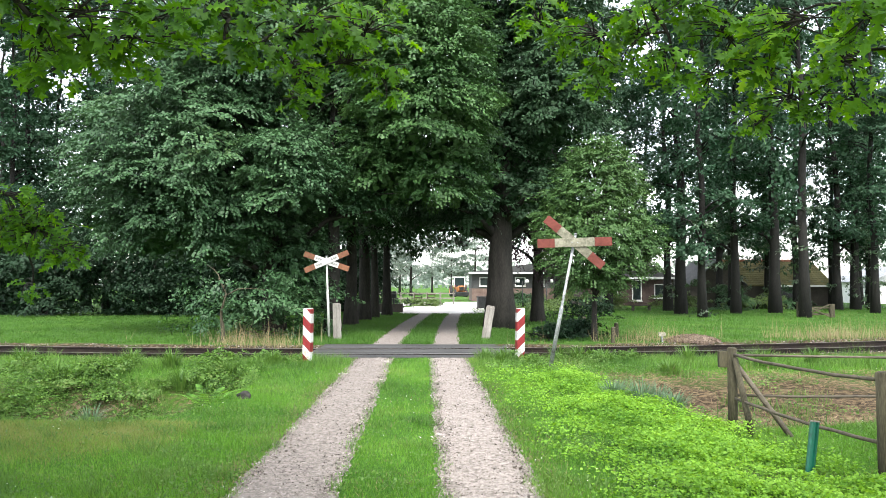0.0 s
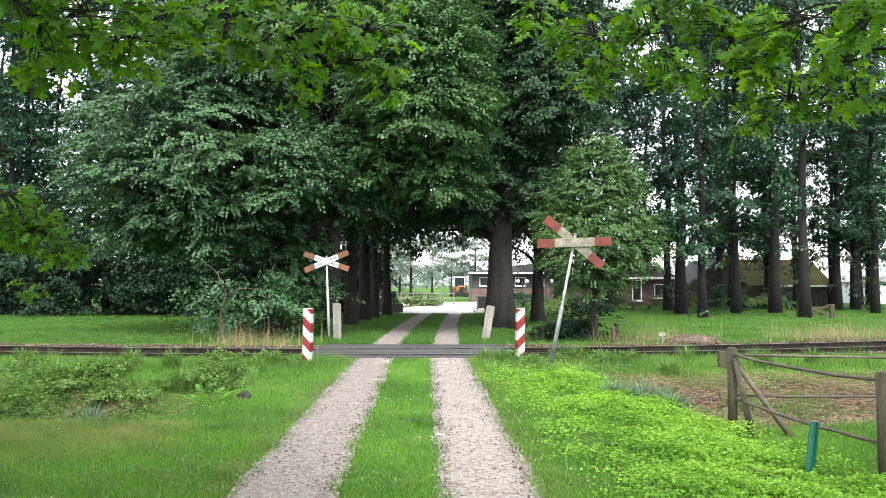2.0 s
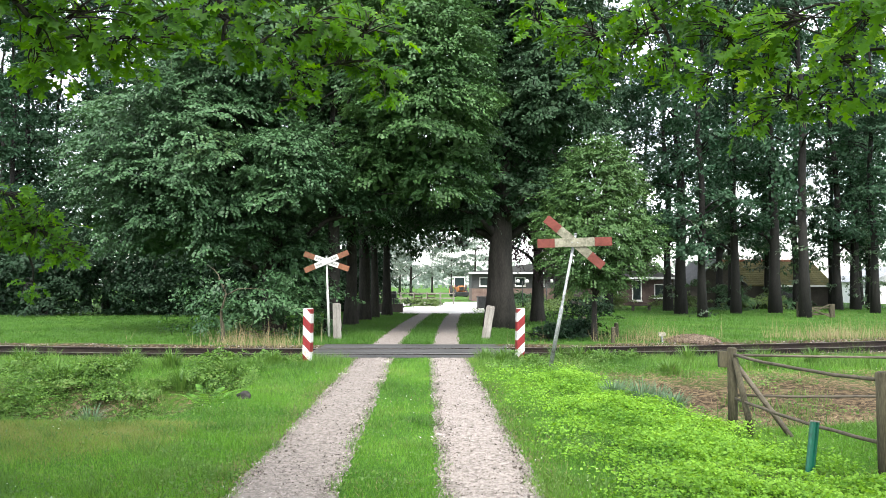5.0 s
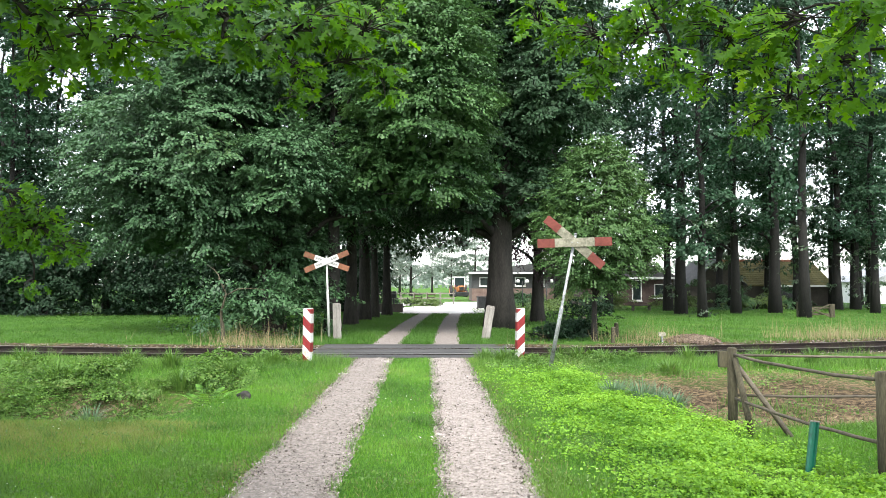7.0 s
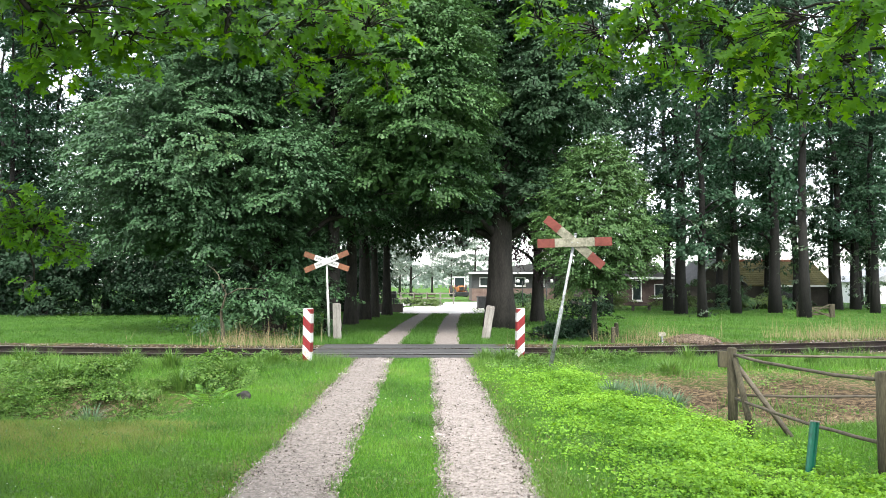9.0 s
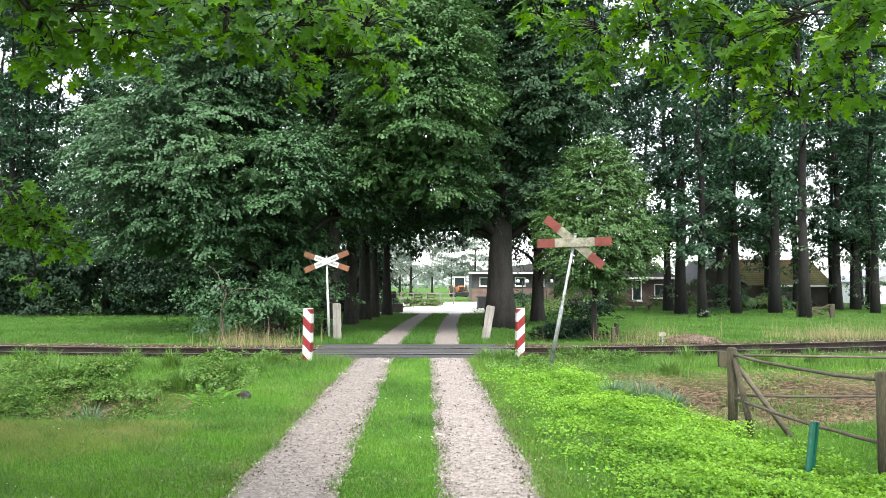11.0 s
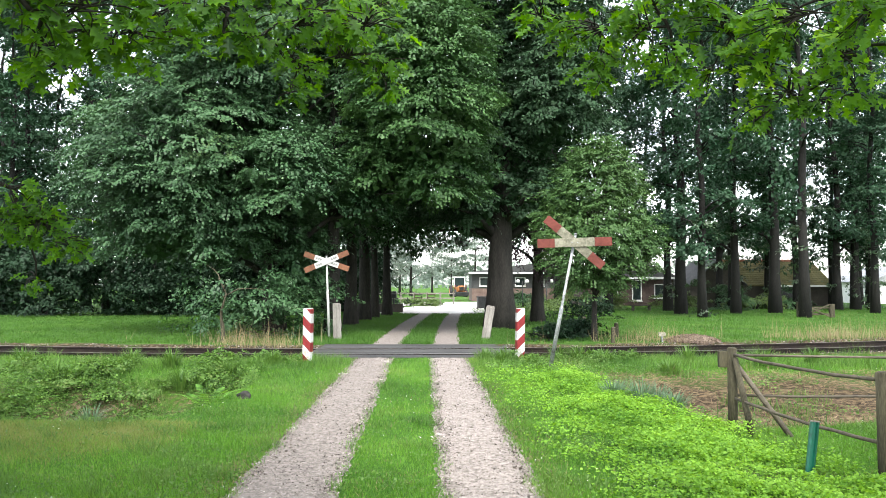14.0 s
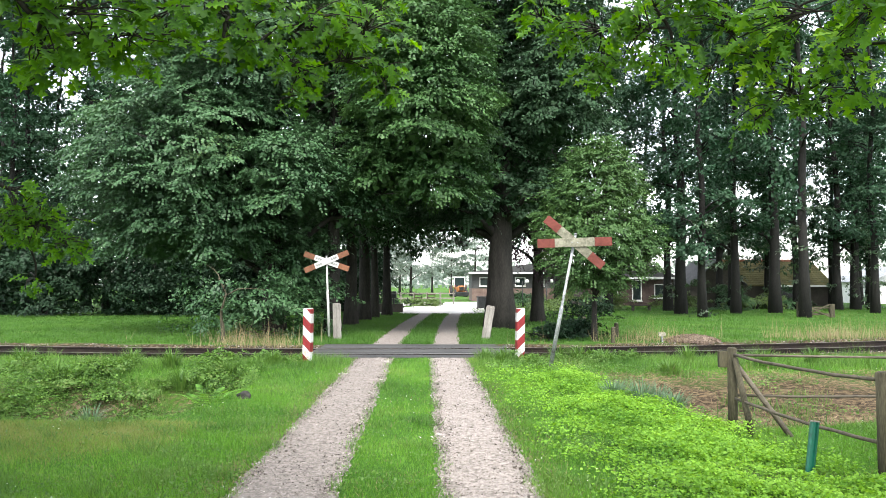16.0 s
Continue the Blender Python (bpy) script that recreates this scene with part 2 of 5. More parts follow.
def tube(bm, pts, radii, seg=8, wob=0.0, rng=None):
    """A tapered tube along points, closed at both ends."""
    pts = [Vector(p) for p in pts]
    rings = []
    side = Vector((1, 0, 0))
    for i, p in enumerate(pts):
        d = (pts[min(i + 1, len(pts) - 1)] - pts[max(i - 1, 0)]).normalized()
        side = (side - d * side.dot(d))
        side = side.normalized() if side.length > 1e-4 else d.orthogonal().normalized()
        up = d.cross(side)
        ring = []
        for k in range(seg):
            a = 2 * math.pi * k / seg
            r = radii[i] * (1 + (rng.uniform(-wob, wob) if rng else 0))
            ring.append(bm.verts.new(p + side * math.cos(a) * r + up * math.sin(a) * r))
        rings.append(ring)
    for a, b in zip(rings, rings[1:]):
        for k in range(seg):
            f = bm.faces.new((a[k], a[(k + 1) % seg], b[(k + 1) % seg], b[k]))
            f.smooth = True
    bm.faces.new(rings[0][::-1])
    bm.faces.new(rings[-1])
    return bm


def unit(v):
    return v / np.maximum(np.linalg.norm(v, axis=-1, keepdims=True), 1e-6)


def kites(p, axis, normal, length, width):
    """Leaf pieces: a kite at each p along axis, slightly folded, facing normal."""
    axis = unit(axis)
    side = unit(np.cross(normal, axis))
    nrm = np.cross(axis, side)
    L, W = length[:, None], width[:, None]
    v = np.stack([p, p + axis * L * 0.42 + side * W * 0.5 + nrm * W * 0.12, p + axis * L - nrm * L * 0.12,
                  p + axis * L * 0.42 - side * W * 0.5 + nrm * W * 0.12], axis=1)
    return v.reshape(-1, 3)


def crown(rng, lobes, sprays, per, reach, leaf, shell=0.55, droop=0.35, flat=0.16):
    """Leaves in sprays over a few ellipsoid lobes (x, y, z, rx, ry, rz). Returns the pieces and the spray roots."""
    lo = np.array(lobes, dtype=float)
    w = (lo[:, 3] * lo[:, 5]) ** 1.0
    nb = max(6, sprays // 20)
    pick = rng.choice(len(lo), nb * 12, p=w / w.sum())
    bd = unit(rng.normal(size=(nb * 12, 3)))
    br = shell + (1 - shell) * rng.random(nb * 12) ** 0.6
    at = lo[pick, :3] + bd * lo[pick, 3:] * br[:, None]
    deep = np.min(np.linalg.norm((at[:, None, :] - lo[None, :, :3]) / lo[None, :, 3:], axis=2) + 9 * (np.arange(len(lo))[None, :] == pick[:, None]), axis=1)
    face = np.linalg.norm(bd / lo[pick, 3:], axis=1) * lo[pick, 3:].min(axis=1)
    keep = np.flatnonzero((rng.random(len(face)) < face) & (deep > 0.85) | (rng.random(nb * 12) < 0.03))[:nb]
    nb = len(keep)
    pick, bd, br = pick[keep], bd[keep], br[keep]
    lump = 1 + 0.18 * np.sin(bd[:, 0] * 5 + pick) * np.sin(bd[:, 2] * 6 + bd[:, 1] * 4 + pick * 2)
    bc = lo[pick, :3] + bd * lo[pick, 3:] * (br * lump)[:, None]
    k = rng.integers(0, nb, sprays)
    off = rng.normal(size=(sprays, 3)) * np.array([1.0, 1.0, 0.2]) * reach * rng.uniform(0.6, 1.3, nb)[k][:, None]
    off[:, 2] -= 0.35 * np.linalg.norm(off[:, :2], axis=1)
    c = bc[k] + off
    d = unit(bd[k] + 0.35 * unit(off))
    out = d.copy()
    out[:, 2] *= 0.4
    out = unit(out + rng.normal(scale=0.25, size=out.shape))
    lat = unit(np.cross(out, np.array([0, 0, 1.0])))
    up = np.cross(lat, out)
    n = sprays * per
    i = np.repeat(np.arange(sprays), per)
    u, v = rng.random(n), rng.uniform(-1, 1, n)
    v *= (1 - 0.6 * u)
    size = reach * rng.uniform(0.6, 1.3, sprays)[i]
    p = c[i] + out[i] * (u * size)[:, None] + lat[i] * (v * size * 0.55)[:, None] + up[i] * (rng.normal(scale=flat, size=n) * size * 0.5)[:, None]
    p[:, 2] -= droop * size * (u ** 2 + 0.4 * v ** 2)
    ax = out[i] * 0.7 + lat[i] * (v * 0.9)[:, None] + rng.normal(scale=0.45, size=(n, 3))
    ax[:, 2] -= 0.35
    nr = up[i] + out[i] * 0.35 + rng.normal(scale=0.15, size=(n, 3))
    L = leaf * rng.uniform(0.7, 1.25, n)
    return kites(p, ax, nr, L, L * rng.uniform(0.6, 0.8, n)), c


def layered(rng, lobes, spacing, sprays, per, leaf, fan=1.15, droop=0.32):
    """Leaves on evenly spaced drooping boughs over ellipsoid lobes: each bough a fan of shoots, each shoot with leaves on both sides."""
    lo = np.array(lobes, dtype=float)
    m = 9000
    k = rng.choice(len(lo), m, p=(lo[:, 3] * lo[:, 5]) / (lo[:, 3] * lo[:, 5]).sum())
    d = unit(rng.normal(size=(m, 3)))
    d[:, 2] = np.where(d[:, 2] < -0.55, -d[:, 2], d[:, 2])
    tip = lo[k, :3] + d * lo[k, 3:] * rng.uniform(0.84, 1.07, m)[:, None]
    inside = np.linalg.norm((tip[:, None, :] - lo[None, :, :3]) / lo[None, :, 3:], axis=2) + 9 * (np.arange(len(lo))[None, :] == k[:, None])
    chosen = []
    pts = np.empty((0, 3))
    for i in np.flatnonzero((inside.min(axis=1) > 0.84) & (tip[:, 2] > 0.35)):
        if not len(pts) or np.min(np.linalg.norm((pts - tip[i]) * np.array([1, 1, 1.45]), axis=1)) > spacing * (0.75 + 0.5 * rng.random()):
            chosen.append(i)
            pts = np.vstack([pts, tip[i]])
    nb = len(chosen)
    out = d[chosen] * np.array([1, 1, 0.25])
    out[:, 2] -= 0.05
    out = unit(out)
    lat = unit(np.cross(out, np.array([0, 0, 1.0])))
    size = fan * rng.uniform(0.6, 1.45, nb)
    fall = droop * rng.uniform(-0.2, 1.7, nb)
    roll = rng.normal(scale=0.28, size=nb)
    # shoots
    b = np.repeat(np.arange(nb), sprays)
    u, v = rng.random(len(b)) ** 0.7, rng.uniform(-1, 1, len(b))
    w = v * (0.25 + 0.75 * np.sin(np.pi * np.clip(u, 0.05, 0.95)) ** 0.8) * 0.62
    root = pts[b] - out[b] * ((1 - u) * 1.25 * size[b])[:, None] + lat[b] * (w * size[b])[:, None]
    root[:, 2] += size[b] * (fall[b] * (1 - u ** 2) - 0.3 * w ** 2 + roll[b] * w + rng.normal(scale=0.07, size=len(b)))
    way = unit(out[b] + lat[b] * (v * 0.75)[:, None] + rng.normal(scale=0.34, size=(len(b), 3)))
    way[:, 2] -= 0.02 + 0.25 * u
    way = unit(way)
    cross = unit(np.cross(way, np.array([0, 0, 1.0])))
    up = np.cross(cross, way)
    long = size[b] * rng.uniform(0.28, 0.5, len(b))
    # leaves along each shoot
    i = np.repeat(np.arange(len(b)), per)
    q = np.tile((np.arange(per) + 0.6) / per, len(b))
    side = np.where(np.tile(np.arange(per), len(b)) % 2, 1.0, -1.0)
    n = len(i)
    p = root[i] + way[i] * (q * long[i])[:, None] + cross[i] * (side * leaf * 0.25)[:, None] + up[i] * rng.normal(scale=leaf * 0.18, size=n)[:, None]
    p[:, 2] -= 0.18 * long[i] * q ** 2
    ax = way[i] * 0.75 + cross[i] * (side * 0.8)[:, None] + rng.normal(scale=0.28, size=(n, 3))
    ax[:, 2] -= 0.3
    nr = up[i] * 0.8 + out[b][i] * 0.4 + rng.normal(scale=0.36, size=(n, 3))
    L = leaf * rng.uniform(0.7, 1.3, n) * (1.1 - 0.3 * q)
    return kites(p, ax, nr, L, L * rng.uniform(0.68, 0.86, n)), pts


def core(rng, lobes, n, size):
    """The dark inside of a crown: larger leaf clumps within the lobes."""
    lo = np.array(lobes, dtype=float)
    w = lo[:, 3] * lo[:, 4] * lo[:, 5]
    k = rng.choice(len(lo), n, p=w / w.sum())
    p = lo[k, :3] + unit(rng.normal(size=(n, 3))) * lo[k, 3:] * (0.76 * rng.random(n) ** 0.4)[:, None]
    s = size * rng.uniform(0.6, 1.3, n)
    return kites(p, rng.normal(size=(n, 3)), np.array([0, 0, 0.8]) + rng.normal(size=(n, 3)), s, s * 0.8)


def smooth(a, b, x):
    t = np.clip((x - a) / (b - a), 0, 1)
    return t * t * (3 - 2 * t)


def lumps(x, y, s=1.0, k=0.0):
    """A cheap smooth wobble over the ground, between about -1 and 1."""
    return (np.sin(x * 1.7 * s + 1.3 * np.sin(y * 0.9 * s + k)) + np.sin(y * 2.1 * s + 1.1 * np.sin(x * 1.3 * s + 2 + k)) + np.sin((x + y) * 3.7 * s + k)) / 3


# ---- the ground ----
CROSS0, CROSS1 = -3.0, 1.55          # the crossing, along the railway


def track_y(x):
    """The railway's centre line: a wide bend round the crossing."""
    c = np.clip(x, -13, 13)
    return 17.45 + 0.012 * (c + 2.5) ** 2 + 0.024 * (c + 2.5) * (x - c)


def road_x(y):
    """The middle of the drive."""
    return -0.28 - 0.0235 * np.clip(y, 0, 17) + 0.0013 * np.clip(y - 19, 0, 60) ** 2


def ditches(x, y):
    s1 = y - 8.3 - 0.25 * np.sin(x * 0.9) - 0.1 * np.sin(x * 2.3)
    s2 = -2.75 - 0.05 * (14 - y) - x
    left = smooth(0, 0.9, np.minimum(s1, s2) - 0.35 * np.exp(-(s1 - s2) ** 2)) * smooth(0, 3.6, 14.6 - y)
    s1 = y - 8.2 + 0.2 * np.sin(x * 2.1)
    s2 = x - (1.85 + (13.8 - y) * 0.14) - 0.15 * np.sin(y * 2.2)
    right = smooth(0, 1.7, np.minimum(s1, s2)) * smooth(0, 3.4, 14.4 - y)
    return left, right


def ground_z(x, y):
    left, right = ditches(x, y)
    z = -1.3 * left * (x < 0) - 0.28 * right * (x > 0)
    bed = smooth(1.75, 1.3, np.abs(y - track_y(x))) * np.maximum(smooth(CROSS0, CROSS0 - 0.25, x), smooth(CROSS1, CROSS1 + 0.25, x))
    z = z - 0.19 * bed
    open_ground = smooth(1.3, 2.0, np.abs(x - road_x(y))) * smooth(300, 60, y)
    z = z + 0.025 * lumps(x, y, 1.0) * open_ground * (1 - bed) + 0.05 * lumps(x, y, 0.8, 3) * np.maximum(left, right)
    return z


def dryness(x, y):
    left, right = ditches(x, y)
    d = 0.16 + 0.75 * right * (x > 0) + 0.62 * left * (x < 0)
    side = np.abs(y - track_y(x))
    d = d + 0.4 * smooth(2.6, 1.5, side) * smooth(1.4, 2.2, np.abs(x - road_x(y)))
    d = d + 0.25 * smooth(0.35, 0.0, np.abs(np.abs(x - road_x(y)) - 1.25)) + 0.12 * lumps(x, y, 1.6, 5) + 0.3 * smooth(-1.3, -0.3, y - 8.3) * smooth(0.3, 0.0, y - 8.3) * smooth(-2.4, -3.6, x)
    return d


def spread(lo, fine0, fine1, hi, step, grow=1.16):
    mid = list(np.arange(fine0, fine1 + step / 2, step))
    a, s = fine0, step
    before, after = [], []
    while a > lo:
        s *= grow
        a -= s
        before.append(a)
    a, s = fine1, step
    while a < hi:
        s *= grow
        a += s
        after.append(a)
    return np.array(before[::-1] + mid + after)


def sheet(name, xs, ys, zf, material, parent=None, keep=None):
    X, Y = np.meshgrid(xs, ys)
    X, Y = X.ravel(), Y.ravel()
    Z = zf(X, Y)
    w, h = len(xs), len(ys)
    i = (np.arange(h - 1)[:, None] * w + np.arange(w - 1)[None, :]).ravel()
    f = np.stack([i, i + 1, i + w + 1, i + w], axis=1)
    me = bpy.data.meshes.new(name)
    me.from_pydata(np.stack([X, Y, Z], axis=1).tolist(), [], f.tolist())
    me.polygons.foreach_set("use_smooth", [True] * len(me.polygons))
    return link(name, me, material, parent), X, Y


ground, GX, GY = sheet("ground", spread(-1800, -13, 13, 1800, 0.17), spread(-1800, 4, 21, 1800, 0.17), ground_z, GROUND)
tagged(ground, "flat green grassland with ditches beside the railway", "ground", kind="structure")
attr = ground.data.attributes.new("dry", "FLOAT", "POINT")
attr.data.foreach_set("value", dryness(GX, GY).astype(np.float32))


def ribbon(name, y0, y1, off, half, lift, material, label, category, wob=0.035):
    """A strip along the drive, with ragged edges."""
    ys = np.arange(y0, y1, 0.22)
    us = np.linspace(-1, 1, 7)
    U, Y = np.meshgrid(us, ys)
    edge = half + wob * (lumps(Y * 1.3, U * 2 + off * 5, 1.0) + lumps(Y * 4.1, U + off, 1.0, 2))
    X = road_x(Y) + off + U * edge
    Z = ground_z(X, Y) + lift * (1 - U ** 4) + 0.004
    w = len(us)
    i = (np.arange(len(ys) - 1)[:, None] * w + np.arange(w - 1)[None, :]).ravel()
    me = bpy.data.meshes.new(name)
    me.from_pydata(np.stack([X.ravel(), Y.ravel(), Z.ravel()], axis=1).tolist(), [], np.stack([i, i + 1, i + w + 1, i + w], axis=1).tolist())
    return tagged(link(name, me, material), label, category, "wheel tracks of the drive", "structure")


OFF = 0.77
for off in (-OFF, OFF):
    ribbon("gravel_track", -30.0, 16.1, off, 0.39, 0.012, GRAVEL, "pale gravel wheel track through the lawn", "gravel track")
    ribbon("gravel_track", 19.3, 40.0, off, 0.36, 0.012, GRAVEL, "shaded gravel wheel track under the avenue", "gravel track")
yard = part("yard", boxed(-3.6, 3.5, 39.5, 66, -0.1, 0.012), CONCRETE, None)
tagged(yard, "pale sunlit concrete farmyard", "yard", kind="structure")


# ---- railway ----
def rail_line(bm, off, z, w, h, x0, x1):
    xs = np.arange(x0, x1 + 0.01, 0.5)
    prof = [(-w, 0), (w, 0), (w, h * 0.2), (w * 0.28, h * 0.3), (w * 0.28, h * 0.7), (w * 0.55, h * 0.78), (w * 0.55, h), (-w * 0.55, h),
            (-w * 0.55, h * 0.78), (-w * 0.28, h * 0.7), (-w * 0.28, h * 0.3), (-w, h * 0.2)]
    rows = []
    for x in xs:
        y = float(track_y(x)) + off
        rows.append([bm.verts.new((x, y + a, z + b)) for a, b in prof])
    k = len(prof)
    for a, b in zip(rows, rows[1:]):
        for i in range(k):
            f = bm.faces.new((a[i], b[i], b[(i + 1) % k], a[(i + 1) % k]))
            if i == 6:
                f.material_index = 1
    bm.faces.new(rows[0])
    bm.faces.new(rows[-1][::-1])
    bmesh.ops.recalc_face_normals(bm, faces=bm.faces)
    return bm


def railway():
    t = thing("railway_track", pose(0, 0, 0), "single railway track with dark rusty rails on wooden sleepers", "railway track", kind="structure")
    for off in (-0.7175, 0.7175):
        part("rail", rail_line(bmesh.new(), off, -0.13, 0.07, 0.155, -40, 40), [RUST, STEEL], t, "rusty rail with a worn bright head")
    me = bpy.data.meshes.new("sleeper")
    bm = boxed(-0.125, 0.125, -1.2, 1.2, -0.26, -0.132, 0.012)
    bm.to_mesh(me)
    bm.free()
    me.materials.append(SLEEPER)
    for i in range(-30, 31):
        x = i * 0.62
        if CROSS0 - 0.1 < x < CROSS1 + 0.1:
            continue
        s = new("sleeper", me)
        s.parent = t
        slope = 0.024 * (max(-13, min(13, x)) + 2.5)
        s.matrix_basis = pose(x, float(track_y(x)), 0, 0, 0, math.degrees(math.atan(slope)) + random.uniform(-1, 1))
    # the decked crossing between and beside the rails
    c = thing("level_crossing_deck", pose(0, 0, 0), "dark worn planked road deck between the rails", "crossing deck", kind="structure")
    for y0, y1, name in ((16.0, 16.33, "deck_board"), (16.345, 16.665, "deck_board"), (16.83, 17.12, "deck_board"), (17.135, 17.43, "deck_board"),
                         (17.445, 17.74, "deck_board"), (17.755, 18.04, "deck_board"), (18.245, 18.62, "deck_board"), (18.635, 19.1, "deck_board"), (19.115, 19.5, "deck_board")):
        x = CROSS0 + random.uniform(-0.05, 0.05)
        while x < CROSS1 - 0.2:
            e = min(x + random.uniform(2.0, 2.6), CROSS1 + random.uniform(0, 0.06))
            part("deck_board", boxed(x, e - 0.008, y0, y1, -0.12, 0.018 + random.uniform(-0.004, 0.004), 0.008), ASPHALT, c)
            x = e


railway()


# ---- crossing signs and posts ----
def crossing_sign(m, height, turn, red, white, sleeve, lettered, label, pole=None):
    t = thing("crossing_sign", m, label, "railway sign", "crossing signs")
    part("pole", tube(bmesh.new(), [(0, 0, -0.3), (0, 0, height)], [0.025, 0.025], 12), pole or GALV, t)
    part("sleeve", tube(bmesh.new(), [(0, 0, -0.2), (0, 0, sleeve), (0, 0, sleeve + 0.03)], [0.037, 0.037, 0.026], 12), pole or GALV, t, "thicker lower tube")
    part("cap", tube(bmesh.new(), [(0, 0, height), (0, 0, height + 0.02)], [0.036, 0.03], 12), GALV, t)
    hub = height - 0.15
    for k, (a, y) in enumerate(((21, -0.06), (-21, -0.085))):
        base = pose(0, y, hub) @ pose(0, 0, 0, 0, a + turn, 0)
        arm = part("arm", boxed(-0.36, 0.36, -0.011, 0.011, -0.08, 0.08, 0.006, base), white, t, "weathered white board")
        for s in (-1, 1):
            part("arm_end", boxed(min(s * 0.362, s * 0.675), max(s * 0.362, s * 0.675), -0.011, 0.011, -0.08, 0.08, 0.006, base), red, arm, "faded red board end")
        for s in (-1, 1) if lettered else ():
            for j in range(3):
                x = s * (0.17 + j * 0.06)
                part("lettering_bar", boxed(x - 0.02, x + 0.02, -0.0145, -0.011, -0.028, 0.028, 0, base), LETTER, arm, "worn grey lettering")
        for s in (-0.05, 0.05):
            part("bolt", tube(bmesh.new(), [base @ Vector((s, -0.011, 0)), base @ Vector((s, -0.022, 0))], [0.012, 0.01], 6), GALV, arm)
    part("bracket", boxed(-0.05, 0.05, -0.05, 0.036, hub - 0.05, hub + 0.05, 0.006), GALV, t)
    return t


crossing_sign(pose(-3.27, 22.0, 0, 0, -2.2, 4), 2.35, 0, FADEDORANGE, WHITEPAINT, 1.35, True, "white and faded orange crossing sign on an upright pole", WHITEPAINT)
crossing_sign(pose(1.95, 14.0, -0.02, 3, 10.6, 0), 2.52, 8.5, FADEDRED, CREAMPAINT, 1.15, False, "weathered red and cream crossing sign on a leaning pole")


def marker_post(m, height, way, label):
    """A square post with slanting red and white bands."""
    t = thing("marker_post", m, label, "marker post", "striped marker posts")
    bm = boxed(-0.082, 0.082, -0.08, 0.08, -0.3, height, 0.01)
    nrm = Vector((way, 0, 1)).normalized()
    marks = [z for z in np.arange(-0.6, height + 0.6, 0.19)]
    for z in marks:
        bmesh.ops.bisect_plane(bm, geom=bm.verts[:] + bm.edges[:] + bm.faces[:], plane_co=(0, 0, z), plane_no=nrm)
    for f in bm.faces:
        c = f.calc_center_median()
        f.material_index = int((c.z + way * c.x + 0.6) // 0.19) % 2
    part("body", bm, [WHITEPAINT, REDPAINT], t)
    part("cap", boxed(-0.075, 0.075, -0.073, 0.073, height + 0.001, height + 0.012, 0.004), WHITEPAINT, t)
    return t


marker_post(pose(-2.7, 15.3, -0.07, 0, 0.5, -14), 1.12, 1, "red and white striped post at the crossing")
marker_post(pose(1.6, 16.0, -0.08, 0, 1.0, 10), 1.11, -1, "red and white striped post beside the leaning sign")


def old_post(m, height, label):
    t = thing("wooden_post", m, label, "post", "old gate posts")
    bm = boxed(-0.115, 0.115, -0.08, 0.08, -0.3, height, 0.02)
    bmesh.ops.subdivide_edges(bm, edges=[e for e in bm.edges if abs((e.verts[0].co - e.verts[1].co).z) > 0.5], cuts=6)
    for v in bm.verts:
        v.co += Vector((random.uniform(-1, 1), random.uniform(-1, 1), 0)) * 0.008
    part("body", bm, GREYWOOD, t)
    part("top", boxed(-0.1, 0.1, -0.07, 0.07, height - 0.01, height + 0.03, 0.02), GREYWOOD, t, "rounded weathered end grain")
    return t


old_post(pose(-2.98, 21.6, 0, 0, -1.5, 12), 0.98, "grey weathered square post beside the upright sign")
old_post(pose(1.2, 21.6, 0, 0, 9.5, -8), 0.92, "grey weathered square post leaning beside a big trunk")


# ---- field fence beside the drive ----
def fence():
    t = thing("field_fence", pose(0, 0, 0), "old brown wooden field fence with two rails and braces", "fence")
    rng = random.Random(4)
    corner, near, far = (3.09, 8.2), (3.42, 5.95), (8.6, 8.5)

    def post(x, y, top, r, lean=0.0):
        g = float(ground_z(np.array(x), np.array(y)))
        return part("post", tube(bmesh.new(), [(x, y, g - 0.3), (x + lean * 0.5, y, top * 0.5), (x + lean, y, top), (x + lean, y, top + 0.012)],
                                 [r * 1.02, r, r * 0.97, r * 0.7], 12, 0.04, rng), POSTWOOD, t, "round wooden post")

    def rail(a, b, z0, z1, r):
        pts = [(a[0] + (b[0] - a[0]) * k / 8, a[1] + (b[1] - a[1]) * k / 8, z0 + (z1 - z0) * k / 8 - 0.03 * math.sin(math.pi * k / 8) + rng.uniform(-.006, .006)) for k in range(9)]
        part("rail", tube(bmesh.new(), pts, [r] * 9, 8, 0.06, rng), RAILWOOD, t, "weathered rail")

    post(*corner, 0.86, 0.05)
    post(*near, 0.86, 0.062)
    post(*far, 0.86, 0.055)
    rail((3.1, 8.16), (3.4, 6.0), 0.8, 0.8, 0.016)
    rail((3.1, 8.16), (3.4, 6.0), 0.34, 0.32, 0.016)
    rail((3.14, 8.22), (8.6, 8.52), 0.79, 0.74, 0.014)
    rail((3.14, 8.22), (8.6, 8.52), 0.36, 0.34, 0.014)
    part("brace", tube(bmesh.new(), [(3.1, 8.14, 0.76), (3.16, 7.84, -0.06)], [0.03, 0.034], 10, 0.04, rng), POSTWOOD, t, "slanting brace")
    part("brace", tube(bmesh.new(), [(3.13, 8.2, 0.7), (3.6, 7.85, -0.08)], [0.026, 0.03], 10, 0.04, rng), RAILWOOD, t, "slanting brace")
    part("block", boxed(2.955, 3.043, 8.2, 8.26, 0.66, 0.83, 0.006), POSTWOOD, t, "brown wooden block")


fence()


